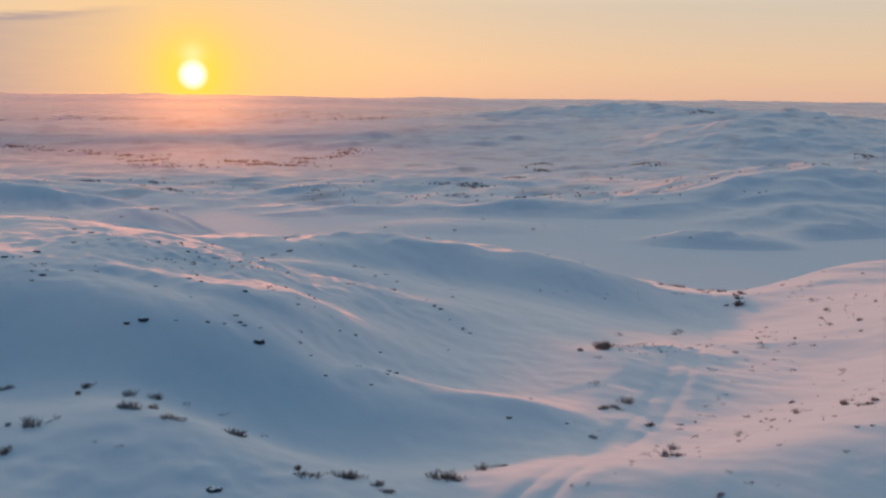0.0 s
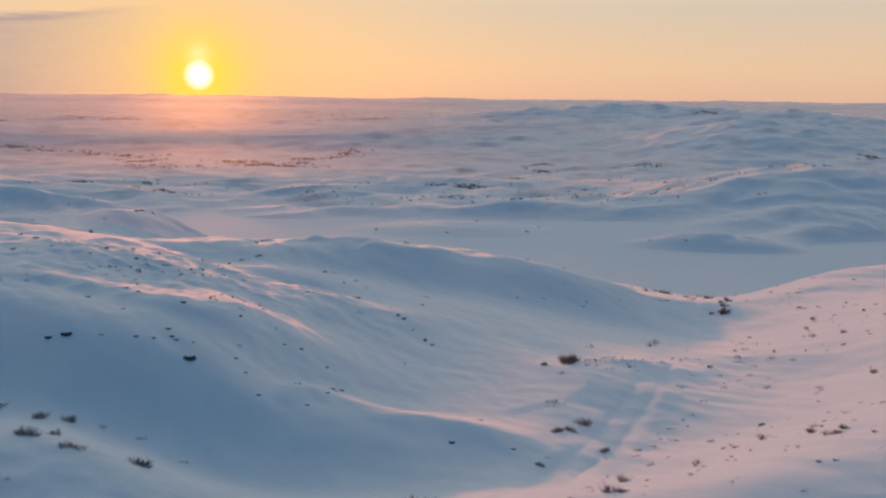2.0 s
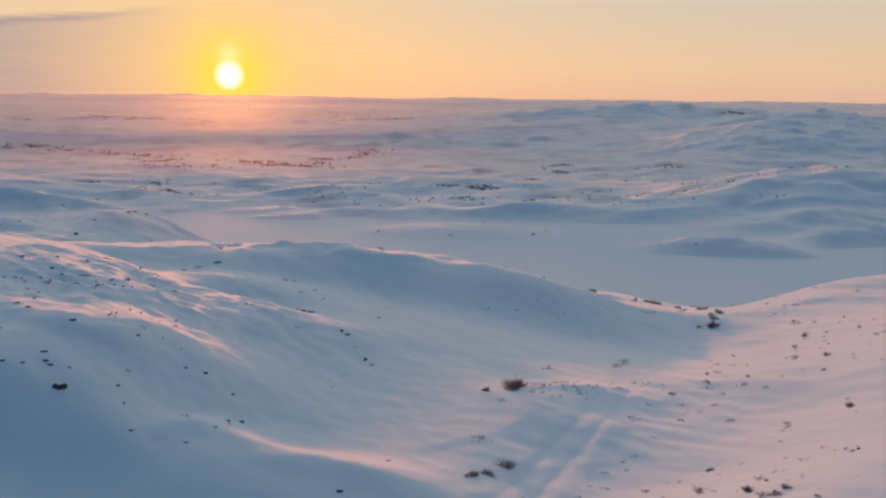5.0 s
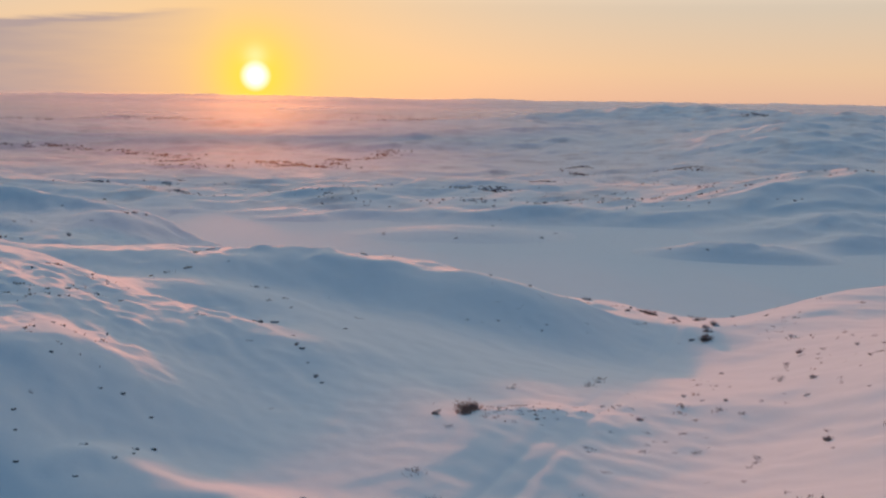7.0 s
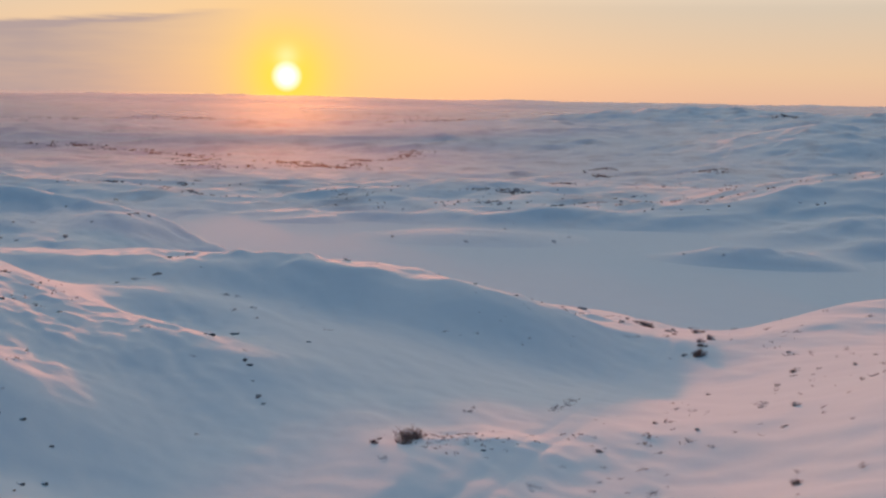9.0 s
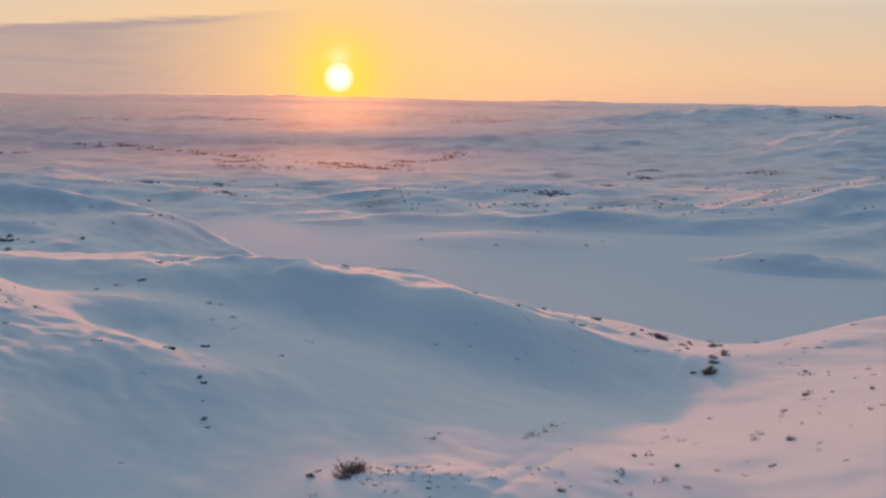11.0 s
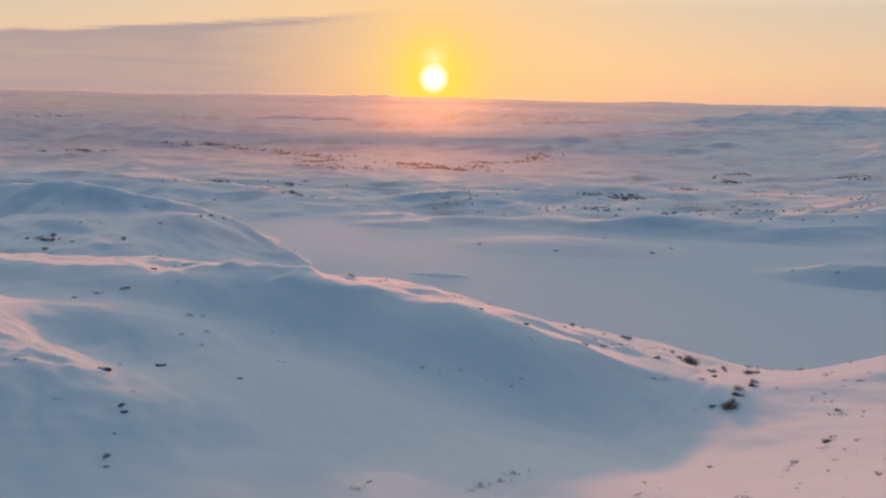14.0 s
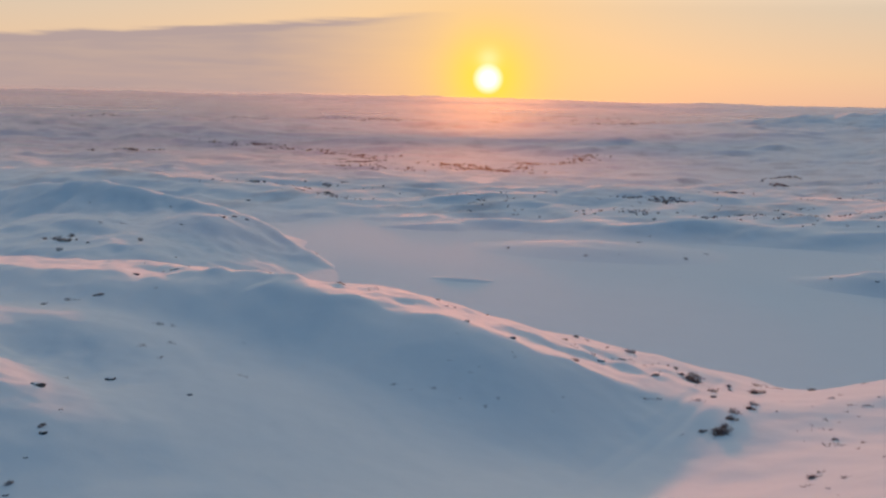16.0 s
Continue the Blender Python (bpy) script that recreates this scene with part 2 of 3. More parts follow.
# shores, islets and hills round and beyond the lake
WEST_FORMS = (
    (-90, 320, 8, 26, 30, 0),
    (-135, 350, 10, 34, 36, 0),
    (-168, 444, 12, 36, 17, 5),
    (-228, 456, 13, 45, 24, 0),
    (-128, 445, 2, 24, 16, -40),
    (-113, 414, 6, 13, 26, 30),
    (-155, 398, 9, 40, 26, 0),
    (-205, 330, 6, 45, 40, 0),
    (-300, 640, 6, 90, 40, -10),
    (-400, 1280, -10, 250, 110, 0),
    (-24, 397, 2.1, 12, 5, 0),
    (6, 481, 4.2, 34, 21, 4),
    (8, 545, 4.4, 70, 14, 3),
    (-84, 446, -3.2, 12, 13, 0),
    (-70, 424, -1.5, 9, 13, 0),
    (-104, 474, -1.6, 14, 10, 0),
)
EAST_FORMS = (
    (109, 432, 6.2, 22, 11, -14),
    (176, 505, 10, 34, 20, 8),
    (158, 574, 3.5, 24, 20, 0),
    (160, 462, 4, 40, 10, 25),
    (215, 620, 22, 60, 50, 0),
    (300, 790, 6, 80, 50, 8),
    (370, 1280, 27.45, 90, 120, 0),
    (280, 1190, 7, 70, 50, 0),
    (560, 1900, 42.92, 230, 420, 0),
    (260, 2300, 32.63, 220, 420, 0),
    (184, 1017, 5.6, 60, 50, 0),
    (94, 1100, -2.75, 60, 90, 0),
    (45, 660, 1.98, 80, 50, 0),
    (45, 293, 4.5, 14, 10, -10),
)
RIM_X = (-400, -150, -100, -60, -30, 0, 30, 50, 75, 120, 400)
RIM_Y = (300, 250, 250, 256, 268, 268, 260, 241, 231, 250, 330)


# the sledge track through the hollow and over the saddle
TRACK = ((1, 60), (4, 68), (7, 73), (11, 80.5), (15, 90), (19, 98), (23.5, 110.5), (27, 120), (30, 130), (34, 142), (38, 158), (41.5, 175), (44.5, 188), (48.5, 200), (52, 214), (54, 228), (58, 250))


def glide(points, steps):
    """A smooth line through points of the plan."""
    line = []
    p = [points[0], *points, points[-1]]
    for a, b, c, d in zip(p, p[1:], p[2:], p[3:]):
        for k in range(steps):
            u = k / steps
            line.append([0.5 * (2 * b[i] + (c[i] - a[i]) * u + (2 * a[i] - 5 * b[i] + 4 * c[i] - d[i]) * u * u
                                + (3 * b[i] - a[i] - 3 * c[i] + d[i]) * u ** 3) for i in (0, 1)])
    return np.array(line)


TRACK_LINE = glide(TRACK, 6)
# wind-cut edges of the spurs: plan line, height, reach to the south and to the north
LIPS = (
    (((-10, 109), (-5, 107.5), (1, 103.5), (8, 99.2), (13, 92.5)), 0.95, 3.0, 4.5),
    (((-46, 131), (-38, 127), (-31, 125), (-24, 121.5), (-17, 121), (-12, 122.5)), 0.6, 3.0, 7.0),
    (((-24, 229), (-18, 229), (-11, 229), (-3, 230)), 0.7, 5.0, 5.0),
    (((14, 219), (20, 216), (28, 212.5), (36, 210), (46, 206)), 0.4, 4.0, 4.0),
    (((32, 213), (38, 212), (43, 211.5), (49, 211)), 0.35, 1.6, 4.0),
)
CREST_LIPS = (
    (((30, 228), (36, 231), (42, 228), (48, 223), (53, 214)), 0.4, 1.6, 5.0),
    (((-12, 221.5), (-8, 220.3), (-1.3, 218.4), (3.7, 218.7), (9, 219.5)), 0.4, 2.0, 3.0),
    (((-30, 143), (-23, 145), (-17, 147), (-12, 150), (-6, 153)), 0.8, 5.0, 7.0),
)


SHORE_LIPS = (
    (((-245, 462), (-219, 451), (-190, 444), (-163, 437), (-148, 443), (-130, 443), (-112, 433), (-95, 422), (-84, 417)), 1.3, 7.0, 9.0),
    (((-120, 438), (-110, 432), (-103, 427), (-95, 422), (-84, 416), (-76, 405), (-69, 394)), 3.0, 8.0, 4.5),
)


def along(line, px, py):
    """Distance to a line of the plan, positive to its right, and how far along it the nearest place lies, 0 to 1."""
    best, off, share = np.full(px.shape, 1e9), np.zeros(px.shape), np.zeros(px.shape)
    count = len(line) - 1
    for k, ((ax, ay), (bx, by)) in enumerate(zip(line, line[1:])):
        dx, dy = bx - ax, by - ay
        n = math.hypot(dx, dy)
        if n < 1e-6:
            continue
        u = np.clip(((px - ax) * dx + (py - ay) * dy) / n / n, 0, 1)
        d = np.hypot(px - ax - u * dx, py - ay - u * dy)
        side = np.sign((px - ax) * dy - (py - ay) * dx)
        near = d < best
        best, off, share = np.where(near, d, best), np.where(near, d * side, off), np.where(near, (k + u) / count, share)
    return off, share


def lips(x, y, lines):
    """Low drift edges that break off to the south and fade out to the north and at both ends."""
    z = np.zeros_like(x)
    for points, tall, south, north in lines:
        xs, ys = [p[0] for p in points], [p[1] for p in points]
        m = (x > min(xs) - 22) & (x < max(xs) + 22) & (y > min(ys) - 12) & (y < max(ys) + 22)
        if not m.any():
            continue
        off, share = along(glide(points, 4), x[m], y[m])
        reach = np.where(off > 0, south, north) * (1 + 0.25 * soft_noise(x[m] / 5, y[m] / 5, 19))
        ends = rise(0.0, 0.2, share) * (1 - rise(0.8, 1.0, share))
        z[m] += tall * ends * np.exp(-(off / reach) ** 2)
    return z


def track_cut(x, y):
    """Two packed ruts with low banks, as a change of height."""
    cut = np.zeros_like(x)
    m = (x > -6) & (x < 75) & (y > 60) & (y < 262)
    if not m.any():
        return cut
    px, py = x[m], y[m]
    off, _ = along(TRACK_LINE, px, py)
    shape = -0.11 * np.exp(-((np.abs(off) - 1.2) / 0.5) ** 2) - 0.05 * np.exp(-(off / 2.2) ** 2) + 0.06 * np.exp(-((np.abs(off) - 2.6) / 0.8) ** 2)
    cut[m] = shape * (0.7 + 0.3 * soft_noise(px / 6, py / 6, 77))
    return cut


WIND = radians(-62)   # drifts lie along the north-west wind


def height(x, y):
    near = 26.16 - 0.01789 * x - 0.04529 * (y - 150) + mounds(x, y, SPURS) + mounds(x, y, RISES) + mounds(x, y, HOLLOWS) + mounds(x, y, SWELLS) + mounds(x, y, MORE_SWELLS) + mounds(x, y, LATER_SWELLS)
    near = 28 + 24 * np.tanh((near - 28) / 24) + lips(x, y, LIPS) + lips(x, y, CREST_LIPS)
    r = np.hypot(x, y)
    far = 3.0 + (mounds(x, y, WEST_FORMS) + mounds(x, y, EAST_FORMS)) * (1 + 0.06 * rough_noise(x, y, 27, 3, 17))
    far = far + lips(x, y, SHORE_LIPS)
    shore = 503 + 10 * soft_noise(x / 60, y / 90, 3) + 0.10 * np.maximum(x - 100, 0)
    land = rise(0, 45, y - shore)
    wx, wy = x + 22 * soft_noise(x / 130, y / 130, 5), y + 22 * soft_noise(x / 130, y / 130, 6)
    # low knolls of the plain, then the long swell of the country towards the horizon
    knolls = 1.7 * rough_noise(wx, wy, 105, 5, 11, 0.1, 1.2) + 0.9 * (1 - np.abs(rough_noise(wx, wy, 58, 2, 95, -0.2, 1.3)))
    far = far + land * (knolls + 1.3 * rough_noise(wx, wy, 26, 3, 91, 0.3, 1.2) + 2.4 * (0.5 - np.abs(rough_noise(wx, wy, 44, 2, 99, 0.5, 1.3))) + 1.7 - 7 * rise(700, 1100, y))
    open_country = (9 * (1 - 0.6 * rise(2300, 3400, r)) * rough_noise(wx, wy, 330, 4, 21, 0.0, 1.2) + 4.2 * (1 - 0.75 * rise(1900, 3000, r)) * rough_noise(wx, wy, 75, 4, 25, 0.1, 1.2))
    far = far + rise(800, 2400, r) * open_country + 66 * rise(2500, 4600, r)
    far = far - 12 * rise(900, 2600, -x) * rise(3000, 4600, r) + 4 * rise(3600, 4600, r) * rough_noise(x, y, 900, 3, 31)
    # the western plain climbs to a long bare edge, with lower ground behind it
    edge = (1 - rise(-0.02, 0.13, x / np.maximum(r, 1))) * (1 + 0.12 * soft_noise(x / 260, y / 260, 33))
    far = far + edge * (20 * rise(1330, 1760, r) - 17 * rise(1800, 2350, r))
    ashore = np.maximum(land, rise(5.5, 9, far))
    far = far + ashore * (1 - land) * (0.9 * rough_noise(x, y, 17, 3, 151, WIND, 1.5) + 0.35 * rough_noise(x, y, 6, 2, 155))
    rim = np.interp(x, RIM_X, RIM_Y)
    t = rise(-8, 62, y - rim)
    z = near * (1 - t) + far * t
    dry = 1 - t * (1 - ashore)
    calm = 1 - 0.6 * np.exp(-((x - 22) / 30) ** 2 - ((y - 172) / 34) ** 2)   # the sheltered hollow is smooth
    stony = np.exp(-((x + 36) / 26) ** 2 - ((y - 148) / 26) ** 2) + 0.5 * np.exp(-((x + 22) / 17) ** 2 - ((y - 169) / 16) ** 2) + 0.35 * np.exp(-((x + 18) / 18) ** 2 - ((y - 72) / 14) ** 2) + 0.7 * np.exp(-((x - 26) / 6) ** 2 - ((y - 134) / 4.5) ** 2)   # hummocky ground
    ragged = np.exp(-((y - 232) / 13) ** 2) * rise(-130, -90, x) * (1 - rise(35, 60, x))   # broken drifts along the crest over the lake
    lump = 1 - np.abs(rough_noise(x, y, 30, 3, 71, WIND, 1.8))
    tussock = rise(-0.1, 0.7, rough_noise(x, y, 48, 2, 67)) * dry * calm
    east = rise(0, 16, x - 14 - 0.16 * y) * dry
    z = z + track_cut(x, y) + dry * calm * 0.3 * (lump - 0.6) * rise(70, 120, y) * (1 - rise(900, 1500, r))
    z = z + dry * calm * 0.38 * (1 - 0.55 * east) * rough_noise(x, y, 20, 2, 61, WIND, 2.2) * rise(60, 110, y)
    z = z + 0.10 * calm * rough_noise(x, y, 9, 3, 41, WIND, 2.4) * (0.15 + 0.85 * dry)
    z = z + dry * (0.35 + 0.65 * calm) * (0.06 + 0.16 * stony + 0.42 * ragged) * rough_noise(x, y, 6, 3, 81, WIND, 2.0)
    z = z + (0.10 * tussock + 0.09 * east + 0.2 * stony * dry + 0.26 * ragged) * rough_noise(x, y, 3.8, 2, 87, WIND, 1.6)
    z = z + 0.27 * stony * dry * rough_noise(x, y, 1.9, 2, 93)
    z = z + 0.16 * dry * (1 - 0.6 * east) * rise(80, 120, y) * (1 - rise(300, 500, y)) * rough_noise(x, y, 14, 2, 97, WIND, 2.0)
    z = z + 0.03 * (0.4 + 0.6 * calm) * rough_noise(x, y, 2.6, 3, 51, WIND, 2.0) * (0.2 + 0.8 * dry)
    # soft mottling of the wind-packed crust
    mottle = rough_noise(x, y, 6, 3, 141, WIND, 2.2) * (0.6 + 0.5 * soft_noise(x / 40, y / 40, 143)) + 0.3 * rough_noise(x, y, 2.4, 2, 147, WIND, 1.7)
    z = z + 0.24 * mottle * dry * (0.3 + 0.7 * calm) * (1 - 0.55 * east) * (1 - rise(500, 1200, r))
    return z


def spot(x, y):
    """Height of the snow at one place."""
    return float(height(np.array([float(x)]), np.array([float(y)]))[0])


def sheet(name, x, y, z, material):
    """A grid of rows and columns as one smooth mesh; the last column joins the first."""
    rows, cols = x.shape
    i = np.arange(rows - 1)[:, None] * cols + np.arange(cols)[None, :]
    j = np.arange(rows - 1)[:, None] * cols + (np.arange(cols)[None, :] + 1) % cols
    quads = np.stack([i, j, j + cols, i + cols], -1).reshape(-1, 4)
    me = bpy.data.meshes.new(name)
    me.vertices.add(rows * cols)
    me.vertices.foreach_set("co", np.stack([x, y, z], -1).astype(np.float32).ravel())
    me.loops.add(quads.size)
    me.loops.foreach_set("vertex_index", quads.astype(np.int32).ravel())
    me.polygons.add(len(quads))
    me.polygons.foreach_set("loop_start", np.arange(0, quads.size, 4, dtype=np.int32))
    me.update(calc_edges=True)
    me.polygons.foreach_set("use_smooth", np.ones(len(quads), dtype=bool))
    me.materials.append(material)
    return new(name, me)


def build_ground():
    # rings round the flight line, densest ahead of it
    ahead = np.radians(np.linspace(90 + 48, 90 - 48, 620))
    behind = np.radians(np.linspace(90 - 48, 90 - 312, 90)[1:-1])
    turn = np.concatenate([ahead, behind])
    ring = np.concatenate([np.linspace(0.5, 30, 12)[:-1], np.geomspace(30, 4850, 1050)])
    x = 18 + ring[:, None] * np.cos(turn)[None, :]
    y = 12 + ring[:, None] * np.sin(turn)[None, :]
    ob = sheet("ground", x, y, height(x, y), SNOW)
    tagged(ob, "rolling fell covered in wind-packed snow", "ground", kind="structure")


def build_lake():
    xs, ys = np.linspace(-130, 420, 24), np.linspace(236, 545, 20)
    bm = bmesh.new()
    grid = [[bm.verts.new((px, py, LAKE)) for px in xs] for py in ys]
    for a, b in zip(grid, grid[1:]):
        for k in range(len(xs) - 1):
            bm.faces.new((a[k], a[k + 1], b[k + 1], b[k]))
    me = bpy.data.meshes.new("frozen_lake")
    bm.to_mesh(me)
    me.materials.append(ICE)
    tagged(new("frozen_lake", me), "frozen lake under smooth grey-blue snow", "lake", kind="structure")


def haze_sheet_material(dense, near, broad, narrow):
    """Translucent stand-in for sunlit haze: mostly clear, denser low down and in flat streaks, bright towards the light
    behind it.
    """
    m = bpy.data.materials.new("haze_stand_in")
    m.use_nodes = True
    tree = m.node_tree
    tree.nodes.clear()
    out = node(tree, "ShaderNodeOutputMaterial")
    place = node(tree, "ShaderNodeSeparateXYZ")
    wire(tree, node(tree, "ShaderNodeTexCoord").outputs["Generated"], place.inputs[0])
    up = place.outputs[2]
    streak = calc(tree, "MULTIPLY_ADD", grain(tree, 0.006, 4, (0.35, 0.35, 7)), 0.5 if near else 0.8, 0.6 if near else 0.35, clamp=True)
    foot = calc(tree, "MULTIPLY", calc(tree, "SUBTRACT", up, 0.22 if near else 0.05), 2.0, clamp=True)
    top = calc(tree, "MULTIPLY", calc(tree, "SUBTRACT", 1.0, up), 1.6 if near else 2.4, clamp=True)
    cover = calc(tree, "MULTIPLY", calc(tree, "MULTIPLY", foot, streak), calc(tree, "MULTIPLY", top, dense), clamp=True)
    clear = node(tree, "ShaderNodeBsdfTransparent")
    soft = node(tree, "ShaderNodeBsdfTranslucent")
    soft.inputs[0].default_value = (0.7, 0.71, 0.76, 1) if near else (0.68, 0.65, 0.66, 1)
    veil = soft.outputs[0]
    # the sun's glow in haze is imitated by a broad lobe and a narrow, yellow-tinted one
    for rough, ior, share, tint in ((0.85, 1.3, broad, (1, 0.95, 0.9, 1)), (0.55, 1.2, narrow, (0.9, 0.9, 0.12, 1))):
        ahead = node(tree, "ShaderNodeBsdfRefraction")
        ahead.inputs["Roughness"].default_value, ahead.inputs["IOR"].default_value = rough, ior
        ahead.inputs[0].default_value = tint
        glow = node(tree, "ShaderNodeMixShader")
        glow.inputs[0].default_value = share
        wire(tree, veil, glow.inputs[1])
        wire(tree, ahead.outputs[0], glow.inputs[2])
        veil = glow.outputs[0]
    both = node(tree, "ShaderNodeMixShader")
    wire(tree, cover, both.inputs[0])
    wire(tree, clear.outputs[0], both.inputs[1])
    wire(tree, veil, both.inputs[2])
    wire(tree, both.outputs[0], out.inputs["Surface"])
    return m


def build_haze_sheets():
    """Upright sheets added in place of haze over the lake and the far plain, one behind the other, thickest far off."""
    far = haze_sheet_material(0.42, False, 0.085, 0.029)
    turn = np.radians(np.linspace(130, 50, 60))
    for reach, low, high, material in ((380, 3, 28, haze_sheet_material(0.05, True, 0.26, 0.03)), (720, 0, 36, haze_sheet_material(0.12, True, 0.3, 0.08)), (1400, -6, 46, haze_sheet_material(0.17, True, 0.25, 0.09)),
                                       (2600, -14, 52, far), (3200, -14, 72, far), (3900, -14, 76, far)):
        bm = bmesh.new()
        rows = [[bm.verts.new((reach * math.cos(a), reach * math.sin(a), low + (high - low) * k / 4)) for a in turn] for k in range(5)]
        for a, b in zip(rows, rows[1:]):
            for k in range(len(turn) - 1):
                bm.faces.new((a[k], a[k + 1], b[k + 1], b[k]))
        me = bpy.data.meshes.new("haze_sheet")
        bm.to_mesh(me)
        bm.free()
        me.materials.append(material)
        tagged(new("haze_sheet", me), "added translucent sheet imitating sunlit haze over the lake and far snowy plain", "mist", kind="stuff")


build_ground()
build_lake()
build_haze_sheets()

# ---- plants and stones ----
def plain_material(name, a, b, scale, rough=0.85, bump=0.4):
    m, tree, skin = surface(name, rough, 0.2)
    info = node(tree, "ShaderNodeObjectInfo")
    speck = calc(tree, "MULTIPLY_ADD", grain(tree, scale, 5), 0.75, calc(tree, "MULTIPLY", info.outputs["Random"], 0.25))
    wire(tree, mix(tree, speck, a, b), skin.inputs["Base Color"])
    relief(tree, skin, grain(tree, scale * 2.5, 4), bump, 0.05)
    return m


BARK = plain_material("dark_bark", (0.08, 0.062, 0.058), (0.19, 0.145, 0.13), 9)
TWIG = plain_material("brown_twigs", (0.16, 0.10, 0.09), (0.40, 0.28, 0.24), 6)
RIME = plain_material("rimed_twigs", (0.26, 0.215, 0.21), (0.60, 0.56, 0.56), 5)
ROCK = plain_material("dark_rock", (0.025, 0.027, 0.032), (0.10, 0.10, 0.105), 3, 0.8, 0.8)
WOODS = plain_material("rimed_woods", (0.26, 0.17, 0.155), (0.42, 0.29, 0.265), 0.05)
SCRUB = plain_material("far_scrub", (0.15, 0.08, 0.075), (0.32, 0.18, 0.165), 0.4)


def part(name, me, material, parent, label=""):
    """Links a mesh as one part of a thing."""
    me.materials.append(material)
    ob = new(name, me)
    ob.parent = parent
    return tagged(ob, label)


class Branches:
    """Gathers tapered, bent branches into one mesh."""

    def __init__(self):
        self.verts, self.faces = [], []

    def grow(self, pts, r0, r1, sides=4):
        first, last = len(self.verts), len(pts) - 1
        for i, p in enumerate(pts):
            ahead = (pts[min(i + 1, last)] - pts[max(i - 1, 0)]).normalized()
            side = ahead.orthogonal().normalized()
            over = ahead.cross(side)
            r = r0 + (r1 - r0) * i / last
            for k in range(sides):
                a = 2 * math.pi * k / sides
                self.verts.append(p + side * (r * math.cos(a)) + over * (r * math.sin(a)))
        for i in range(last):
            for k in range(sides):
                a, b = first + i * sides + k, first + i * sides + (k + 1) % sides
                self.faces.append((a, b, b + sides, a + sides))
        self.faces.append(tuple(first + last * sides + k for k in range(sides)))

    def mesh(self, name):
        me = bpy.data.meshes.new(name)
        me.from_pydata(self.verts, [], self.faces)
        me.update()
        return me


def bent(rng, start, way, length, steps, droop=0.0, wander=0.25):
    pts, p, d = [start.copy()], start.copy(), way.normalized()
    for _ in range(steps):
        d = (d + Vector((rng.gauss(0, wander), rng.gauss(0, wander), rng.gauss(0, wander) - droop))).normalized()
        p = p + d * (length / steps)
        pts.append(p.copy())
    return pts


def make_shrub(name, seed, tall, stems, twigs, twig_material, label, category, slim=1.0):
    """A leafless shrub two metres long; loose clumps of stems fan out of the snow and fork into fine twigs."""
    rng = random.Random(seed)
    base = new(name)
    wood, fine = Branches(), Branches()
    clumps = [(rng.uniform(-0.62, 0.62), rng.uniform(-0.4, 0.4) * slim, rng.uniform(0.55, 1.1)) for _ in range(6)]
    for _ in range(stems):
        cx, cy, big = rng.choice(clumps)
        a, lean = rng.uniform(0, 2 * math.pi), rng.uniform(0.05, 0.75)
        start = Vector((cx + math.cos(a) * 0.16 * lean, cy + math.sin(a) * 0.16 * lean * slim, -0.22))
        way = Vector((math.cos(a) * lean, math.sin(a) * lean * slim, tall * rng.uniform(0.9, 1.4)))
        size = big * tall * rng.uniform(0.5, 1.0) * (1.15 - 0.35 * lean) + 0.22
        pts = bent(rng, start, way, size, 4, 0.02, 0.12)
        wood.grow(pts, rng.uniform(0.018, 0.030), 0.008, 5)
        for _ in range(twigs):
            k = rng.randint(1, 4)
            q = pts[k]
            b = rng.uniform(0, 2 * math.pi)
            out = Vector((math.cos(b), math.sin(b), rng.uniform(0.2, 1.3))) + way.normalized() * 0.8
            fine.grow(bent(rng, q, out, rng.uniform(0.2, 0.5) * (0.4 + 0.5 * tall), 3, 0.02, 0.2), 0.012, 0.005, 3)
    tagged(part("stem_base", wood.mesh("stem_base"), BARK, base), kind="stuff")
    tagged(part("twig_crown", fine.mesh("twig_crown"), twig_material, base), kind="stuff")
    return tagged(base, label, category)


def make_boulder(seed, flat):
    """A frost-split stone about a metre across with snow lying on its top."""
    rng = random.Random(seed)
    shift = Vector((rng.uniform(0, 50), rng.uniform(0, 50), rng.uniform(0, 50)))
    base = new("boulder")

    def blob(grow, lift, cut):
        bm = bmesh.new()
        bmesh.ops.create_icosphere(bm, subdivisions=3, radius=0.5)
        for v in bm.verts:
            n = v.co.normalized()
            facet = max(n.dot(Vector((math.cos(c), math.sin(c), 0.35 * math.sin(3 * c + seed))).normalized()) for c in (0.3, 1.6, 2.9, 4.2, 5.3))
            v.co = n * (0.5 * (0.82 + 0.22 * facet) + 0.15 * noise.noise(n * 2.4 + shift)) * grow
            v.co.z = v.co.z * flat + lift
        if cut is not None:
            gone = [v for v in bm.verts if v.co.z < cut + 0.07 * noise.noise(v.co * 3 + shift)]
            bmesh.ops.delete(bm, geom=gone, context="VERTS")
        for f in bm.faces:
            f.smooth = cut is not None
        me = bpy.data.meshes.new("stone")
        bm.to_mesh(me)
        bm.free()
        return me

    part("stone", blob(1.0, 0.12, None), ROCK, base)
    part("snow_cap", blob(1.05, 0.14, 0.12 + 0.36 * flat), SNOW, base, "thin cap of white snow")
    return tagged(base, "dark grey boulder with a thin snow cap", "boulder")


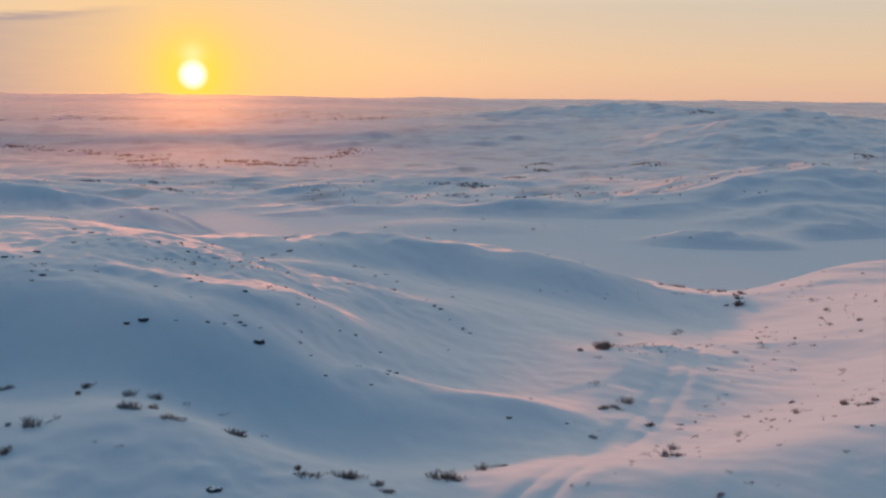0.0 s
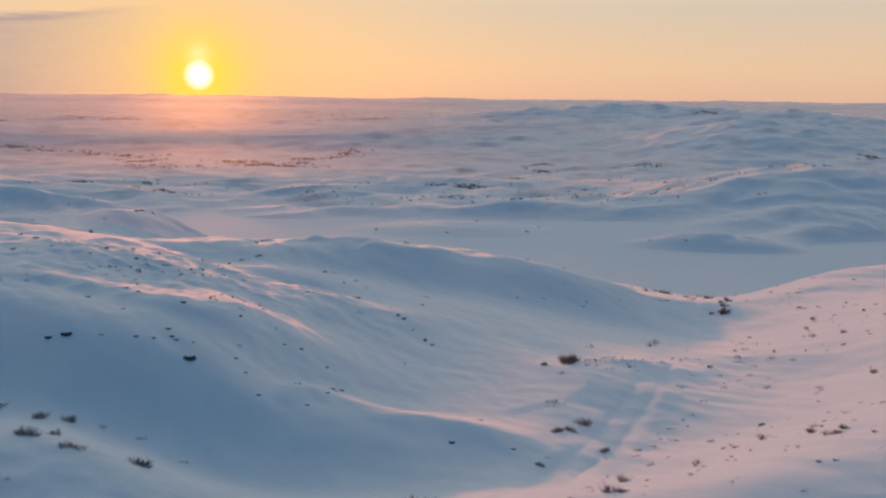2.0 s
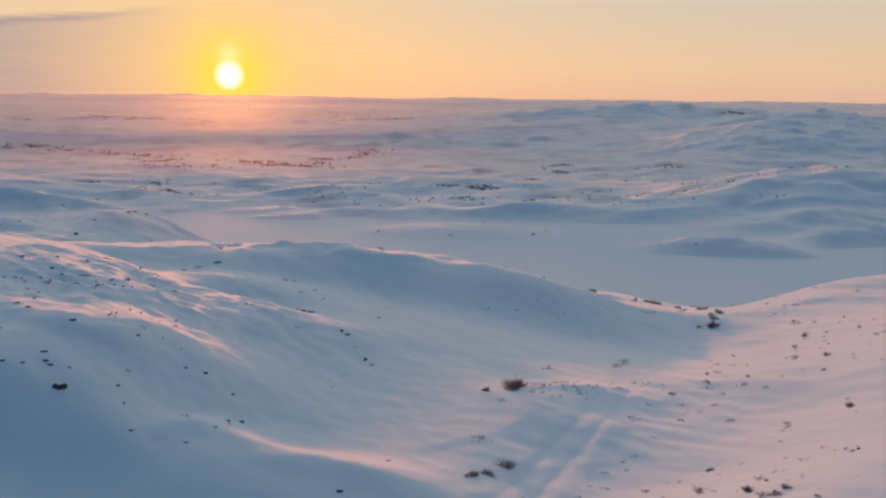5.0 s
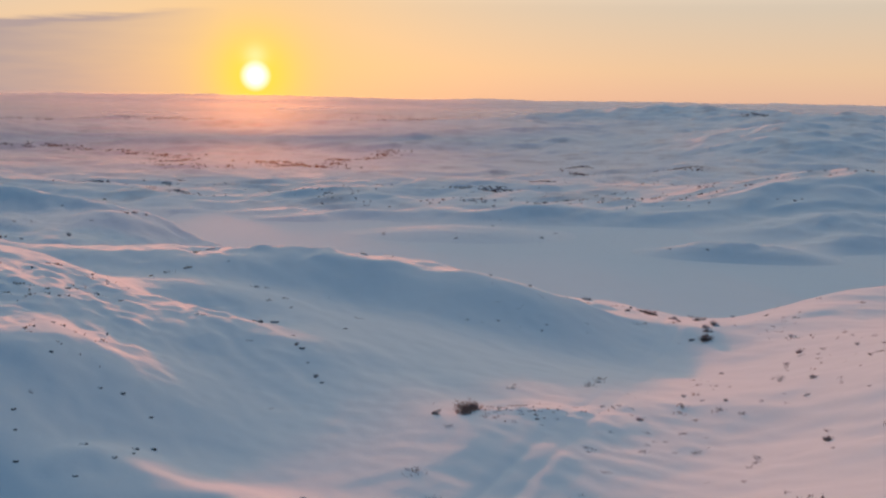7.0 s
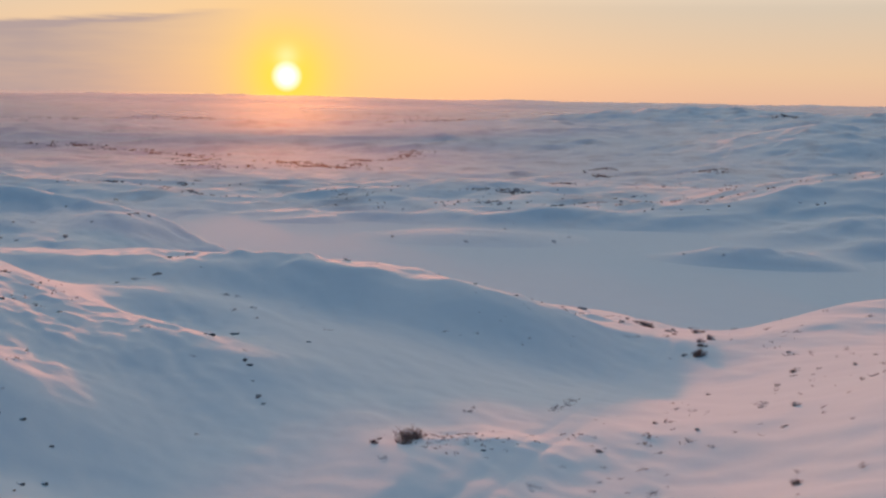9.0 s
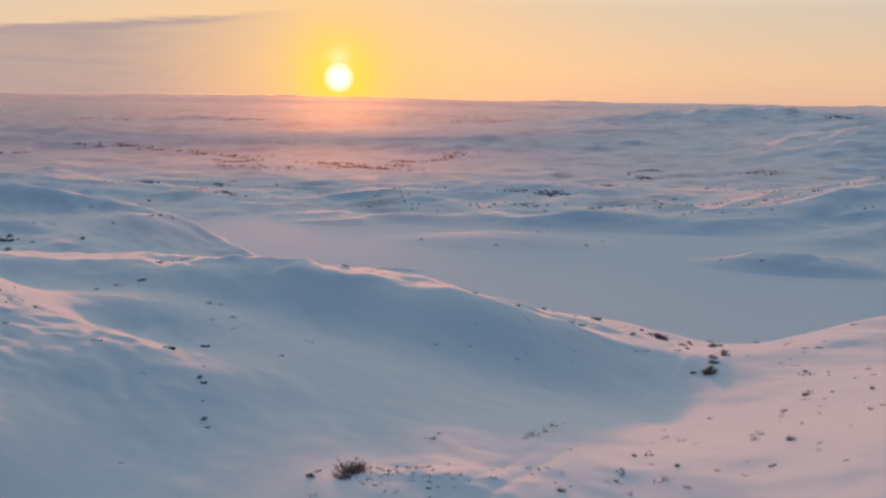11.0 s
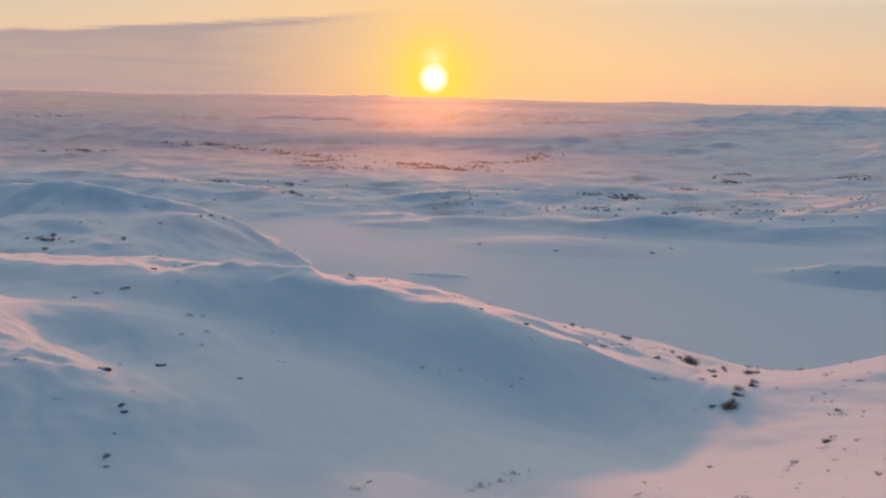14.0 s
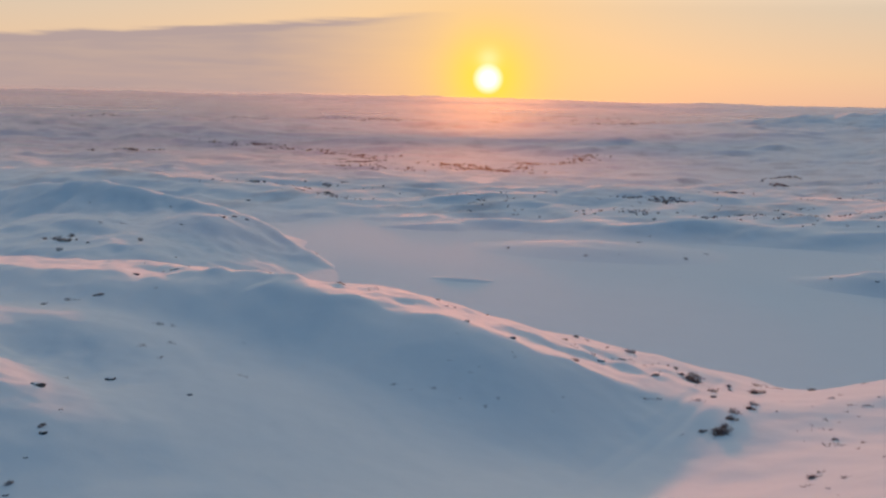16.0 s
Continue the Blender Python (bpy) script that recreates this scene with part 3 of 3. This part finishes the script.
WILLOW_TEXT = "leafless dark brown willow shrub rising out of snow"
FROSTED_TEXT = "leafless willow shrub frosted pale grey, rising out of snow"
DENSE_TEXT = "dense dark brown willow bush rising out of snow"
DWARF_TEXT = "low frosted dwarf birch half buried in snow"
BROWN_DWARF_TEXT = "low brown dwarf birch half buried in snow"
WILLOWS = [make_shrub("willow_shrub", 11 + k, tall, stems, 9, RIME if k in (1, 3) else TWIG, FROSTED_TEXT if k in (1, 3) else DENSE_TEXT if k == 4 else WILLOW_TEXT, "shrub", slim)
           for k, (tall, stems, slim) in enumerate(((0.42, 52, 0.8), (0.55, 56, 0.6), (0.38, 56, 0.5), (0.66, 46, 0.9), (0.55, 84, 0.9)))]
DWARFS = [make_shrub("dwarf_birch", 31 + k, tall, stems, 5, RIME if k in (0, 3) else TWIG, DWARF_TEXT if k in (0, 3) else BROWN_DWARF_TEXT, "shrub", slim)
          for k, (tall, stems, slim) in enumerate(((0.26, 20, 0.8), (0.34, 18, 0.6), (0.20, 22, 0.5), (0.48, 14, 0.7)))]
BOULDERS = [make_boulder(3 + k, flat) for k, flat in enumerate((0.5, 0.4, 0.6, 0.36))]
used = set()


def plant(kinds, places, unit, group):
    """Sets one of the kinds at each place of the plan: x, y and width in metres."""
    for x, y, width in places:
        width = max(width, 0.4) * (0.82 if places is THICKETS else 1.0)
        k = int(abs(x * 7.3 + y * 3.1)) % 4
        if kinds is WILLOWS and (width > 2.95 or places is THICKETS):
            k = 4   # the oldest bushes are the densest
        grow = width / unit
        m = pose(x, y, spot(x, y) - (0.13 if kinds is BOULDERS else 0.02) * width, 0, 0, (x * 37 + y * 53) % 360) @ Matrix.Diagonal((grow, grow, grow * (0.72 + 0.25 * ((x * 3.7) % 1)), 1))
        ob = kinds[k]
        if ob.name in used:
            copy_thing(ob, m @ Matrix.Diagonal((*(1 / v for v in ob.scale), 1)))
        else:
            used.add(ob.name)
            ob.matrix_basis = m
            tagged(ob, group=group)


# plan positions, south to north: x, y, width
WILLOWS_AT_FIRST = (
    (17.9, 66.7, 0.8), (-4.0, 74.1, 1.3), (-9.4, 75.3, 1.8), (-4.5, 75.5, 1.3), (17.4, 76.1, 0.9), (16.7, 76.8, 1.3),
    (-7.4, 76.8, 2.1), (-10.5, 77.0, 1.1), (0.2, 77.6, 2.8), (-32.5, 78.7, 1.6), (34.9, 79.8, 0.6), (3.3, 81.5, 2.0),
    (4.6, 82.1, 1.1), (-16.3, 82.5, 1.9), (33.0, 82.5, 1.4), (-20.9, 82.9, 1.8), (33.5, 83.3, 0.5), (-32.2, 83.4, 1.9),
    (-34.3, 83.7, 0.8), (34.4, 83.7, 1.0), (32.5, 84.9, 1.1), (26.9, 85.8, 0.4), (34.7, 89.4, 0.5), (13.3, 91.7, 1.0),
    (-28.3, 96.1, 1.7), (-26.1, 96.3, 1.5), (19.1, 96.5, 1.3), (21.9, 97.1, 0.6), (-32.8, 99.2, 1.5), (34.0, 102.7, 0.8),
)
WILLOWS_AT_NEAR = (
    (15.6, 102.2, 1.5), (17.1, 103.0, 1.5), (18.3, 105.2, 1.8), (48.5, 114.2, 1.2), (17.1, 130.1, 1.1), (20.0, 130.7, 3.1),
    (36.2, 131.5, 0.8), (51.6, 131.7, 0.7), (17.1, 132.0, 0.7), (45.2, 136.6, 0.7), (54.3, 139.0, 0.9), (42.1, 142.7, 0.7),
    (2.9, 145.8, 0.9), (-1.1, 155.5, 1.0), (70.0, 164.4, 0.8), (58.7, 166.0, 0.8), (68.1, 168.6, 0.7), (51.6, 170.3, 0.8),
    (62.8, 174.7, 1.4), (65.8, 191.2, 0.8), (-34.0, 202.7, 1.1),
    (56.0, 204.6, 1.6), (-29.7, 208.8, 1.7), (58.2, 210.0, 1.3), (35.5, 216.0, 1.3), (53.1, 221.2, 1.4),
)
WILLOWS_AT_MIDDLE = (
    (45.5, 224.0, 1.4), (55.3, 231.7, 1.2), (-33.1, 223.8, 1.2), (50.6, 235.9, 2.5), (47.7, 236.7, 1.2), (66.5, 234.4, 1.8),
    (-3.1, 233.2, 1.4), (40.0, 246.8, 2.0), (29.5, 247.6, 1.2), (30.3, 256.1, 1.3),       (4.8, 458.7, 1.6), (39.0, 468.0, 1.9),
    (-25.2, 468.1, 1.7), (-182.0, 580.1, 2.6), (-158.2, 626.9, 3.0),
)
DWARFS_AT_FIRST = (
    (20.1, 67.7, 0.8), (10.2, 72.1, 0.6), (9.2, 72.5, 0.7), (-25.9, 74.2, 0.5), (18.3, 74.3, 0.4), (13.7, 75.1, 0.7),
    (-5.8, 77.2, 1.9), (-23.7, 77.6, 1.0), (15.6, 78.3, 0.8), (-25.9, 78.8, 0.8), (22.6, 79.0, 0.8), (15.7, 81.0, 0.7),
    (19.9, 81.9, 0.5), (29.8, 82.2, 0.7), (26.4, 82.5, 0.6), (38.2, 83.1, 0.4), (-30.9, 83.9, 1.3), (24.6, 84.1, 0.8),
    (26.2, 84.4, 0.7), (-30.9, 84.9, 1.1), (35.3, 84.9, 0.4), (28.3, 85.5, 0.5), (36.0, 85.9, 0.5), (35.2, 86.4, 0.6),
    (22.2, 91.6, 0.5), (23.7, 92.8, 0.8), (-15.7, 93.1, 1.3),
)
DWARFS_AT_NEAR = (
    (21.4, 94.5, 0.9), (-19.7, 96.0, 1.2), (-23.4, 96.7, 1.7), (28.5, 97.9, 1.0), (41.6, 99.5, 0.8), (39.0, 100.0, 0.8),
    (31.3, 100.0, 0.7), (24.6, 100.6, 0.6), (36.5, 102.6, 0.7), (26.2, 104.1, 0.7), (40.7, 107.1, 0.6), (47.7, 110.3, 0.7),
    (42.1, 111.9, 1.0), (43.0, 113.4, 1.0), (31.4, 113.7, 0.7), (52.7, 113.9, 1.0), (-15.3, 115.0, 1.0), (16.4, 112.6, 3.0),
    (39.4, 119.4, 1.2), (30.4, 119.5, 0.9), (37.7, 119.7, 0.8), (35.1, 120.0, 1.5), (30.6, 120.6, 1.1), (40.7, 121.2, 0.6),
    (35.7, 122.6, 1.0), (36.5, 123.8, 0.7), (37.5, 123.8, 0.6),
)
DWARFS_AT_MIDDLE = (
    (18.6, 125.3, 1.7), (32.9, 126.0, 0.9), (39.3, 126.0, 1.0), (26.8, 126.4, 0.5), (36.2, 126.9, 0.7), (28.2, 129.1, 0.6),
    (23.3, 129.1, 0.7), (24.9, 130.2, 0.7), (49.5, 130.5, 0.6), (26.4, 130.5, 0.9), (41.4, 131.0, 1.5), (22.2, 131.8, 1.0),
    (0.8, 132.3, 0.6), (25.1, 132.4, 0.8), (55.1, 132.8, 0.8), (43.7, 133.1, 1.8), (24.1, 133.3, 0.7), (48.0, 133.4, 0.7),
    (35.7, 133.6, 0.8), (40.4, 134.0, 2.0), (-34.6, 134.4, 0.8), (25.6, 134.7, 1.1), (55.7, 135.0, 0.8), (36.1, 136.5, 0.8),
    (43.4, 138.5, 0.9), (59.0, 139.4, 0.7), (-32.7, 140.7, 1.3),
)
DWARFS_AT_FARTHER = (
    (43.5, 142.4, 1.7), (52.4, 143.5, 1.2), (43.5, 144.8, 0.7), (-28.5, 145.3, 0.7), (24.1, 145.8, 1.5), (62.5, 146.2, 1.2),
    (-27.9, 147.1, 0.5), (53.1, 147.2, 1.5), (24.6, 147.9, 1.4), (63.8, 148.0, 1.3), (52.9, 149.0, 1.0), (33.2, 151.3, 2.1),
    (-6.3, 153.4, 0.8), (34.1, 153.5, 2.6), (-41.2, 156.3, 0.6), (34.5, 157.0, 2.4), (-46.5, 158.4, 0.7), (-2.3, 159.9, 1.0),
    (57.7, 161.8, 1.2), (61.9, 163.2, 0.9), (58.2, 164.1, 0.9), (63.3, 168.3, 0.7), (61.9, 170.8, 1.2), (65.1, 172.2, 1.0),
    (-12.2, 175.1, 0.7), (72.5, 175.2, 1.6), (63.5, 176.4, 1.5),
)
DWARFS_AT_BEYOND = (
    (71.1, 179.7, 1.4), (67.4, 185.4, 1.0), (-8.1, 187.5, 1.4), (72.6, 188.2, 1.3), (1.9, 188.3, 1.3), (65.4, 188.4, 1.8),
    (68.4, 189.2, 0.9), (-11.9, 189.7, 1.2), (28.9, 193.0, 0.8), (26.0, 193.7, 0.6), (-10.1, 193.8, 1.4), (20.1, 194.1, 0.9),
    (18.0, 194.8, 1.0), (22.3, 195.1, 1.0), (29.9, 195.4, 1.1), (36.1, 196.5, 0.7), (50.5, 197.3, 1.0), 
    (25.7, 199.8, 0.9), (36.5, 200.7, 0.8), (65.7, 200.9, 1.7), (26.3, 201.5, 0.7), (22.5, 201.9, 0.8), (-4.7, 202.1, 0.9),
    (-16.9, 202.1, 1.6), (-15.3, 203.4, 1.7), (-31.9, 205.9, 1.7),
)
DWARFS_AT_DISTANT = (
    (29.7, 206.1, 0.6), (70.2, 206.5, 1.4), (29.0, 207.5, 0.6), (45.3, 209.1, 1.8), (21.5, 209.4, 0.7), (46.7, 209.5, 1.9),
    (51.6, 210.3, 2.8), (67.0, 212.3, 1.2), (83.2, 214.1, 1.6), (79.5, 224.6, 2.4), (72.2, 225.3, 0.9), (36.0, 231.6, 1.7),
    (62.0, 235.6, 2.1), (59.9, 236.2, 2.6), (36.3, 248.4, 1.2),    (15.8, 463.5, 1.5), (22.0, 523.4, 2.3),
)
BOULDERS_AT_FIRST = (
    (-15.4, 71.4, 1.1), (30.2, 73.8, 0.4), (29.3, 74.2, 0.4), (11.3, 95.1, 0.3), (6.2, 96.0, 0.5), (-6.8, 103.0, 0.3),
    (-11.3, 103.5, 0.3), (8.9, 105.3, 0.4), (-5.5, 107.0, 0.5), (-18.4, 107.4, 1.1), (-13.3, 107.8, 0.3), (-31.8, 107.9, 0.7),
    (-30.2, 108.2, 1.0), (-27.0, 108.5, 0.3), (-8.5, 108.8, 0.7), (-23.9, 109.0, 0.5), (-22.3, 109.4, 0.4), (-5.0, 109.6, 0.4),
    (-20.5, 110.6, 0.6), (-14.8, 110.8, 0.5), (-18.9, 110.9, 0.4), (-21.0, 111.0, 0.5), (-5.6, 111.9, 0.6), (-21.8, 112.6, 0.7),
    (-4.9, 114.2, 0.5), (-27.5, 116.8, 0.5),
)
BOULDERS_AT_NEAR = (
    (-7.0, 119.9, 0.5), (-44.7, 120.1, 0.8), (-11.6, 120.6, 0.5), (-22.2, 120.7, 0.6), (-32.3, 120.8, 0.5), (-9.9, 121.3, 0.6),
    (-16.5, 122.2, 0.4), (-27.9, 124.1, 0.5), (-29.7, 125.8, 0.6), (-51.8, 127.4, 0.8), (26.4, 128.3, 0.4), (-20.8, 132.7, 0.6),
    (36.8, 133.1, 0.4), (-50.3, 133.5, 0.9), (-37.0, 136.5, 0.5), (-30.4, 142.9, 0.5), (3.8, 144.1, 0.5), (-39.8, 144.4, 0.5),
    (-33.2, 146.4, 0.6), (-28.1, 148.7, 0.6), (-35.2, 148.7, 0.6), (1.1, 150.2, 0.4), (-48.1, 151.8, 0.7), (-49.9, 153.0, 0.9),
    (-27.8, 153.5, 0.9), (-0.3, 154.5, 0.7),
)
BOULDERS_AT_MIDDLE = (
    (-22.5, 156.6, 0.6), (-42.0, 156.6, 0.4), (-7.8, 164.3, 1.4), (-26.3, 169.7, 0.6), (1.7, 176.1, 0.6), (-8.4, 177.6, 1.2),
    (27.5, 214.4, 1.1), (37.5, 229.6, 1.1), (13.8, 237.3, 0.6), (9.4, 243.5, 0.9), (16.7, 247.6, 0.6), (32.1, 255.3, 0.8),
    (20.9, 216.6, 0.7), (48.5, 369.7, 2.2), (97.3, 425.5, 1.4),    (84.9, 433.6, 1.4), (45.2, 486.2, 1.7), (18.7, 509.8, 1.7),)
WILLOWS_AT_WEST = (
    (-137.8, 349.9, 2.5), (-136.2, 351.7, 2.5), (-128.5, 345.5, 3.7), (-133.9, 357.6, 2.5), (-126.3, 348.4, 1.4), (-139.1, 359.0, 1.2),
    (-119.5, 330.2, 2.3), (-118.6, 342.3, 1.3), (-108.7, 353.3, 2.4), (-94.7, 347.7, 1.0), (-17.2, 237.3, 1.8), (-110.0, 416.1, 2.4),
    (-109.5, 406.6, 1.9), (-107.1, 419.9, 1.8),
)
DWARFS_AT_WEST = (
    (-136.6, 376.4, 1.9), (-133.9, 385.5, 1.9), (-87.2, 334.5, 0.6), (-66.1, 290.0, 1.3), (-24.4, 215.2, 0.7), (-8.9, 230.7, 0.7),
    (-109.5, 434.3, 1.0), (-113.5, 412.2, 1.0), (-114.0, 398.4, 1.2), (-139.4, 349.6, 1.4), (-102.4, 338.3, 0.8), (-140.4, 347.0, 1.0),
)
BOULDERS_AT_WEST = (
    (-143.8, 433.9, 1.1), (-125.6, 405.4, 1.2), (-116.3, 391.0, 1.1), (-171.2, 424.5, 0.9), (-75.1, 267.4, 0.6), (-78.3, 411.9, 1.0),
)
DWARFS_ON_SLOPE = (
    (21.6, 66.8, 0.4), (12.3, 73.8, 0.4), (33.4, 74.9, 0.4), (19.0, 77.1, 0.4), (13.9, 77.2, 0.4), (29.1, 80.2, 0.4),
    (33.0, 80.5, 0.4), (35.6, 81.6, 0.4), (23.7, 82.2, 0.4), (16.8, 84.5, 0.5), (17.6, 86.5, 0.7), (24.7, 87.1, 0.7),
    (19.9, 87.5, 0.4), (36.4, 87.6, 0.4), (28.7, 88.3, 0.4), (27.5, 89.8, 0.4), (14.0, 93.5, 0.9), (36.6, 94.0, 0.4),
    (18.9, 94.1, 0.4), (29.2, 94.2, 0.7), (24.7, 102.6, 0.5), (38.4, 109.5, 0.4), (43.4, 115.5, 0.8), (49.5, 117.4, 0.9),
    (41.1, 124.4, 0.4), (55.7, 126.6, 0.6), (50.2, 134.5, 0.5), (37.3, 142.8, 0.4),
)
DWARFS_ON_BROW = (
    (49.2, 143.7, 0.4), (36.7, 145.8, 0.4), (46.0, 146.7, 0.5), (48.0, 147.9, 0.8), (39.2, 148.5, 0.5), (44.2, 150.2, 0.6),
    (46.8, 150.4, 1.3), (53.8, 152.1, 0.8), (45.5, 152.8, 1.2), (47.1, 155.7, 0.6), (57.0, 159.0, 0.5), (35.7, 159.6, 0.5),
    (69.0, 179.3, 0.7), (73.5, 191.0, 0.9), (67.9, 203.8, 1.0),
)
# the thickets on the saddle and the round bush by the knoll
WILLOWS_BY_TRACK = ((-25.2, 85.5, 2.0), (-23.7, 86.8, 1.5), (-41.4, 100.8, 1.7), (-33.1, 96.7, 1.2), (18.6, 84.3, 1.4))
DWARFS_BY_TRACK = ((28.4, 90.2, 1.5), (35.0, 91.4, 1.5), (25.1, 87.8, 1.3), (31.6, 92.6, 1.7), (41.0, 136.5, 2.4), (32.6, 149.2, 1.7), (43.4, 114.6, 1.4), (20.1, 67.8, 1.2), (45.4, 130.4, 1.2), (23.5, 97.7, 1.0), (25.6, 100.2, 0.9), (14.0, 76.5, 0.7), (21.9, 90.9, 1.1), (29.1, 108.4, 1.0), (30.2, 80.7, 0.9), (39.5, 97.2, 0.9), (23.6, 73.3, 0.7), (27.0, 69.8, 0.6), (19.2, 70.0, 0.7), (17.3, 84.7, 0.8))
THICKETS = ((54.6, 198.1, 3.3), (52.7, 198.5, 1.0), (55.8, 201.9, 1.6), (57.9, 207.1, 1.4), (53.3, 215.6, 1.0), (50.1, 229.1, 3.2), (48.5, 231.3, 1.1), (59.1, 227.6, 2.1), (55.4, 229.1, 0.8))
for places in (WILLOWS_AT_FIRST, WILLOWS_AT_NEAR, WILLOWS_AT_MIDDLE, WILLOWS_AT_WEST, THICKETS, WILLOWS_BY_TRACK):
    plant(WILLOWS, places, 1.6, "willow shrubs in the snow")
for places in (DWARFS_AT_FIRST, DWARFS_AT_NEAR, DWARFS_AT_MIDDLE, DWARFS_AT_FARTHER, DWARFS_AT_BEYOND, DWARFS_AT_DISTANT, DWARFS_AT_WEST, DWARFS_ON_SLOPE, DWARFS_ON_BROW, DWARFS_BY_TRACK):
    plant(DWARFS, places, 1.6, "dwarf birches in the snow")
for places in (BOULDERS_AT_FIRST, BOULDERS_AT_NEAR, BOULDERS_AT_MIDDLE, BOULDERS_AT_WEST):
    plant(BOULDERS, places, 0.98, "boulders on the fell")


# ---- uncounted scrub of the middle distance and the far plain ----
def scatter(name, label, patches, seed, material):
    """Small ragged clumps as one mesh. Patches: centre x, y, half sizes, turn, how many, clump width."""
    rng = random.Random(seed)
    made = Branches()
    for cx, cy, hx, hy, turn, count, width in patches:
        c, s = math.cos(radians(turn)), math.sin(radians(turn))
        spots = []
        for _ in range(count):
            u, v = rng.gauss(0, 0.45) * hx, rng.gauss(0, 0.45) * hy
            if spots and rng.random() < 0.55:
                u0, v0 = rng.choice(spots)
                u, v = u0 + rng.gauss(0, width * 1.6), v0 + rng.gauss(0, width * 1.2)
            spots.append((u, v))
        xs = np.array([cx + u * c - v * s for u, v in spots])
        ys = np.array([cy + u * s + v * c for u, v in spots])
        for x, y, z in zip(xs, ys, height(xs, ys)):
            if z < LAKE and y < 545:
                continue
            w = width * rng.uniform(0.45, 1.2)
            for _ in range(5):
                a, r = rng.uniform(0, 2 * math.pi), rng.uniform(0, 0.4) * w
                foot = Vector((x + math.cos(a) * r, y + math.sin(a) * r, z - 0.1))
                tip = Vector((math.cos(a) * w * 0.25, math.sin(a) * w * 0.25, w * rng.uniform(0.2, 0.5)))
                made.grow([foot, foot + tip * 0.6, foot + tip], w * rng.uniform(0.10, 0.2), w * 0.03, 4)
    me = made.mesh(name)
    me.materials.append(material)
    tagged(new(name, me), label, "scrub", kind="stuff")


scatter("hillside_tufts", "sparse brown heath tufts poking through thin snow", (
    (-34, 140, 26, 14, -30, 80, 0.6), (-30, 168, 24, 12, -20, 45, 0.6), (-48, 120, 14, 10, -20, 30, 0.6),
    (25.5, 132, 7, 6, 0, 120, 0.42), (60, 150, 18, 26, 0, 45, 0.45), (30, 96, 14, 16, 20, 40, 0.4),
    (62, 205, 12, 14, 0, 40, 0.45), (44, 232, 14, 8, -20, 40, 0.5), (-20, 236, 40, 6, -5, 30, 0.5)), 3, TWIG)
scatter("shore_scrub", "scattered brown scrub on the snowy plain beyond the lake", (
    (60, 600, 130, 50, 0, 150, 1.5), (190, 640, 90, 60, 20, 120, 1.6), (12, 690, 30, 20, 10, 60, 1.8), (41, 778, 26, 14, 0, 60, 2.0),
    (-60, 640, 110, 60, 0, 80, 1.4), (95, 1098, 16, 18, 60, 70, 2.4), (171, 990, 26, 12, 20, 50, 2.2), (250, 760, 110, 40, 20, 70, 1.6),
    (-150, 620, 30, 12, -20, 40, 1.6), (130, 760, 90, 60, 0, 90, 1.5), (-210, 700, 90, 60, 0, 70, 1.6)), 7, SCRUB)
scatter("valley_scrub", "dark reddish thickets along a shallow snowy valley", (
    (-371, 1315, 50, 16, 0, 60, 3.5), (-291, 1058, 22, 60, 10, 90, 3.0), (-238, 944, 50, 14, 0, 90, 2.6), (-189, 1054, 40, 16, -10, 80, 3.0), (-153, 1002, 40, 22, 10, 170, 3.0),
    (-145, 1139, 18, 90, 0, 150, 3.2), (-128, 1300, 20, 120, -10, 120, 3.5), (-532, 1344, 60, 20, 0, 80, 3.5), (-450, 1330, 60, 16, 0, 70, 3.5), (-217, 659, 14, 8, 0, 30, 1.8),
    (-579, 1122, 60, 30, 0, 60, 3.2)), 9, SCRUB)
scatter("plain_thickets", "small dark thickets scattered over the far snowy plain", (
    (20, 690, 16, 14, 0, 50, 2.0), (5, 615, 16, 10, 0, 26, 1.6), (87, 963, 12, 30, 20, 60, 2.7), (168, 971, 26, 10, 0, 40, 2.4),
    (75, 2708, 40, 80, 10, 60, 5.4), (415, 1771, 26, 30, 0, 50, 4.1), (548, 2776, 90, 30, 0, 50, 5.4), (414, 1049, 14, 16, 0, 40, 2.7), (430, 3058, 120, 30, 0, 50, 6.1)), 10, SCRUB)
scatter("far_woods", "thin reddish birch woods on the far snowy plain", (
    (-900, 2300, 260, 260, 5, 600, 4.5), (-640, 2320, 200, 210, 0, 600, 4.5), (-480, 2560, 160, 330, 0, 500, 4.8), (-200, 2520, 120, 160, 0, 240, 4.5),
    (-1000, 1800, 200, 110, -5, 260, 4.5), (-760, 1930, 120, 90, 0, 220, 4.5), (-330, 3100, 500, 200, 0, 260, 7.0)), 13, WOODS)
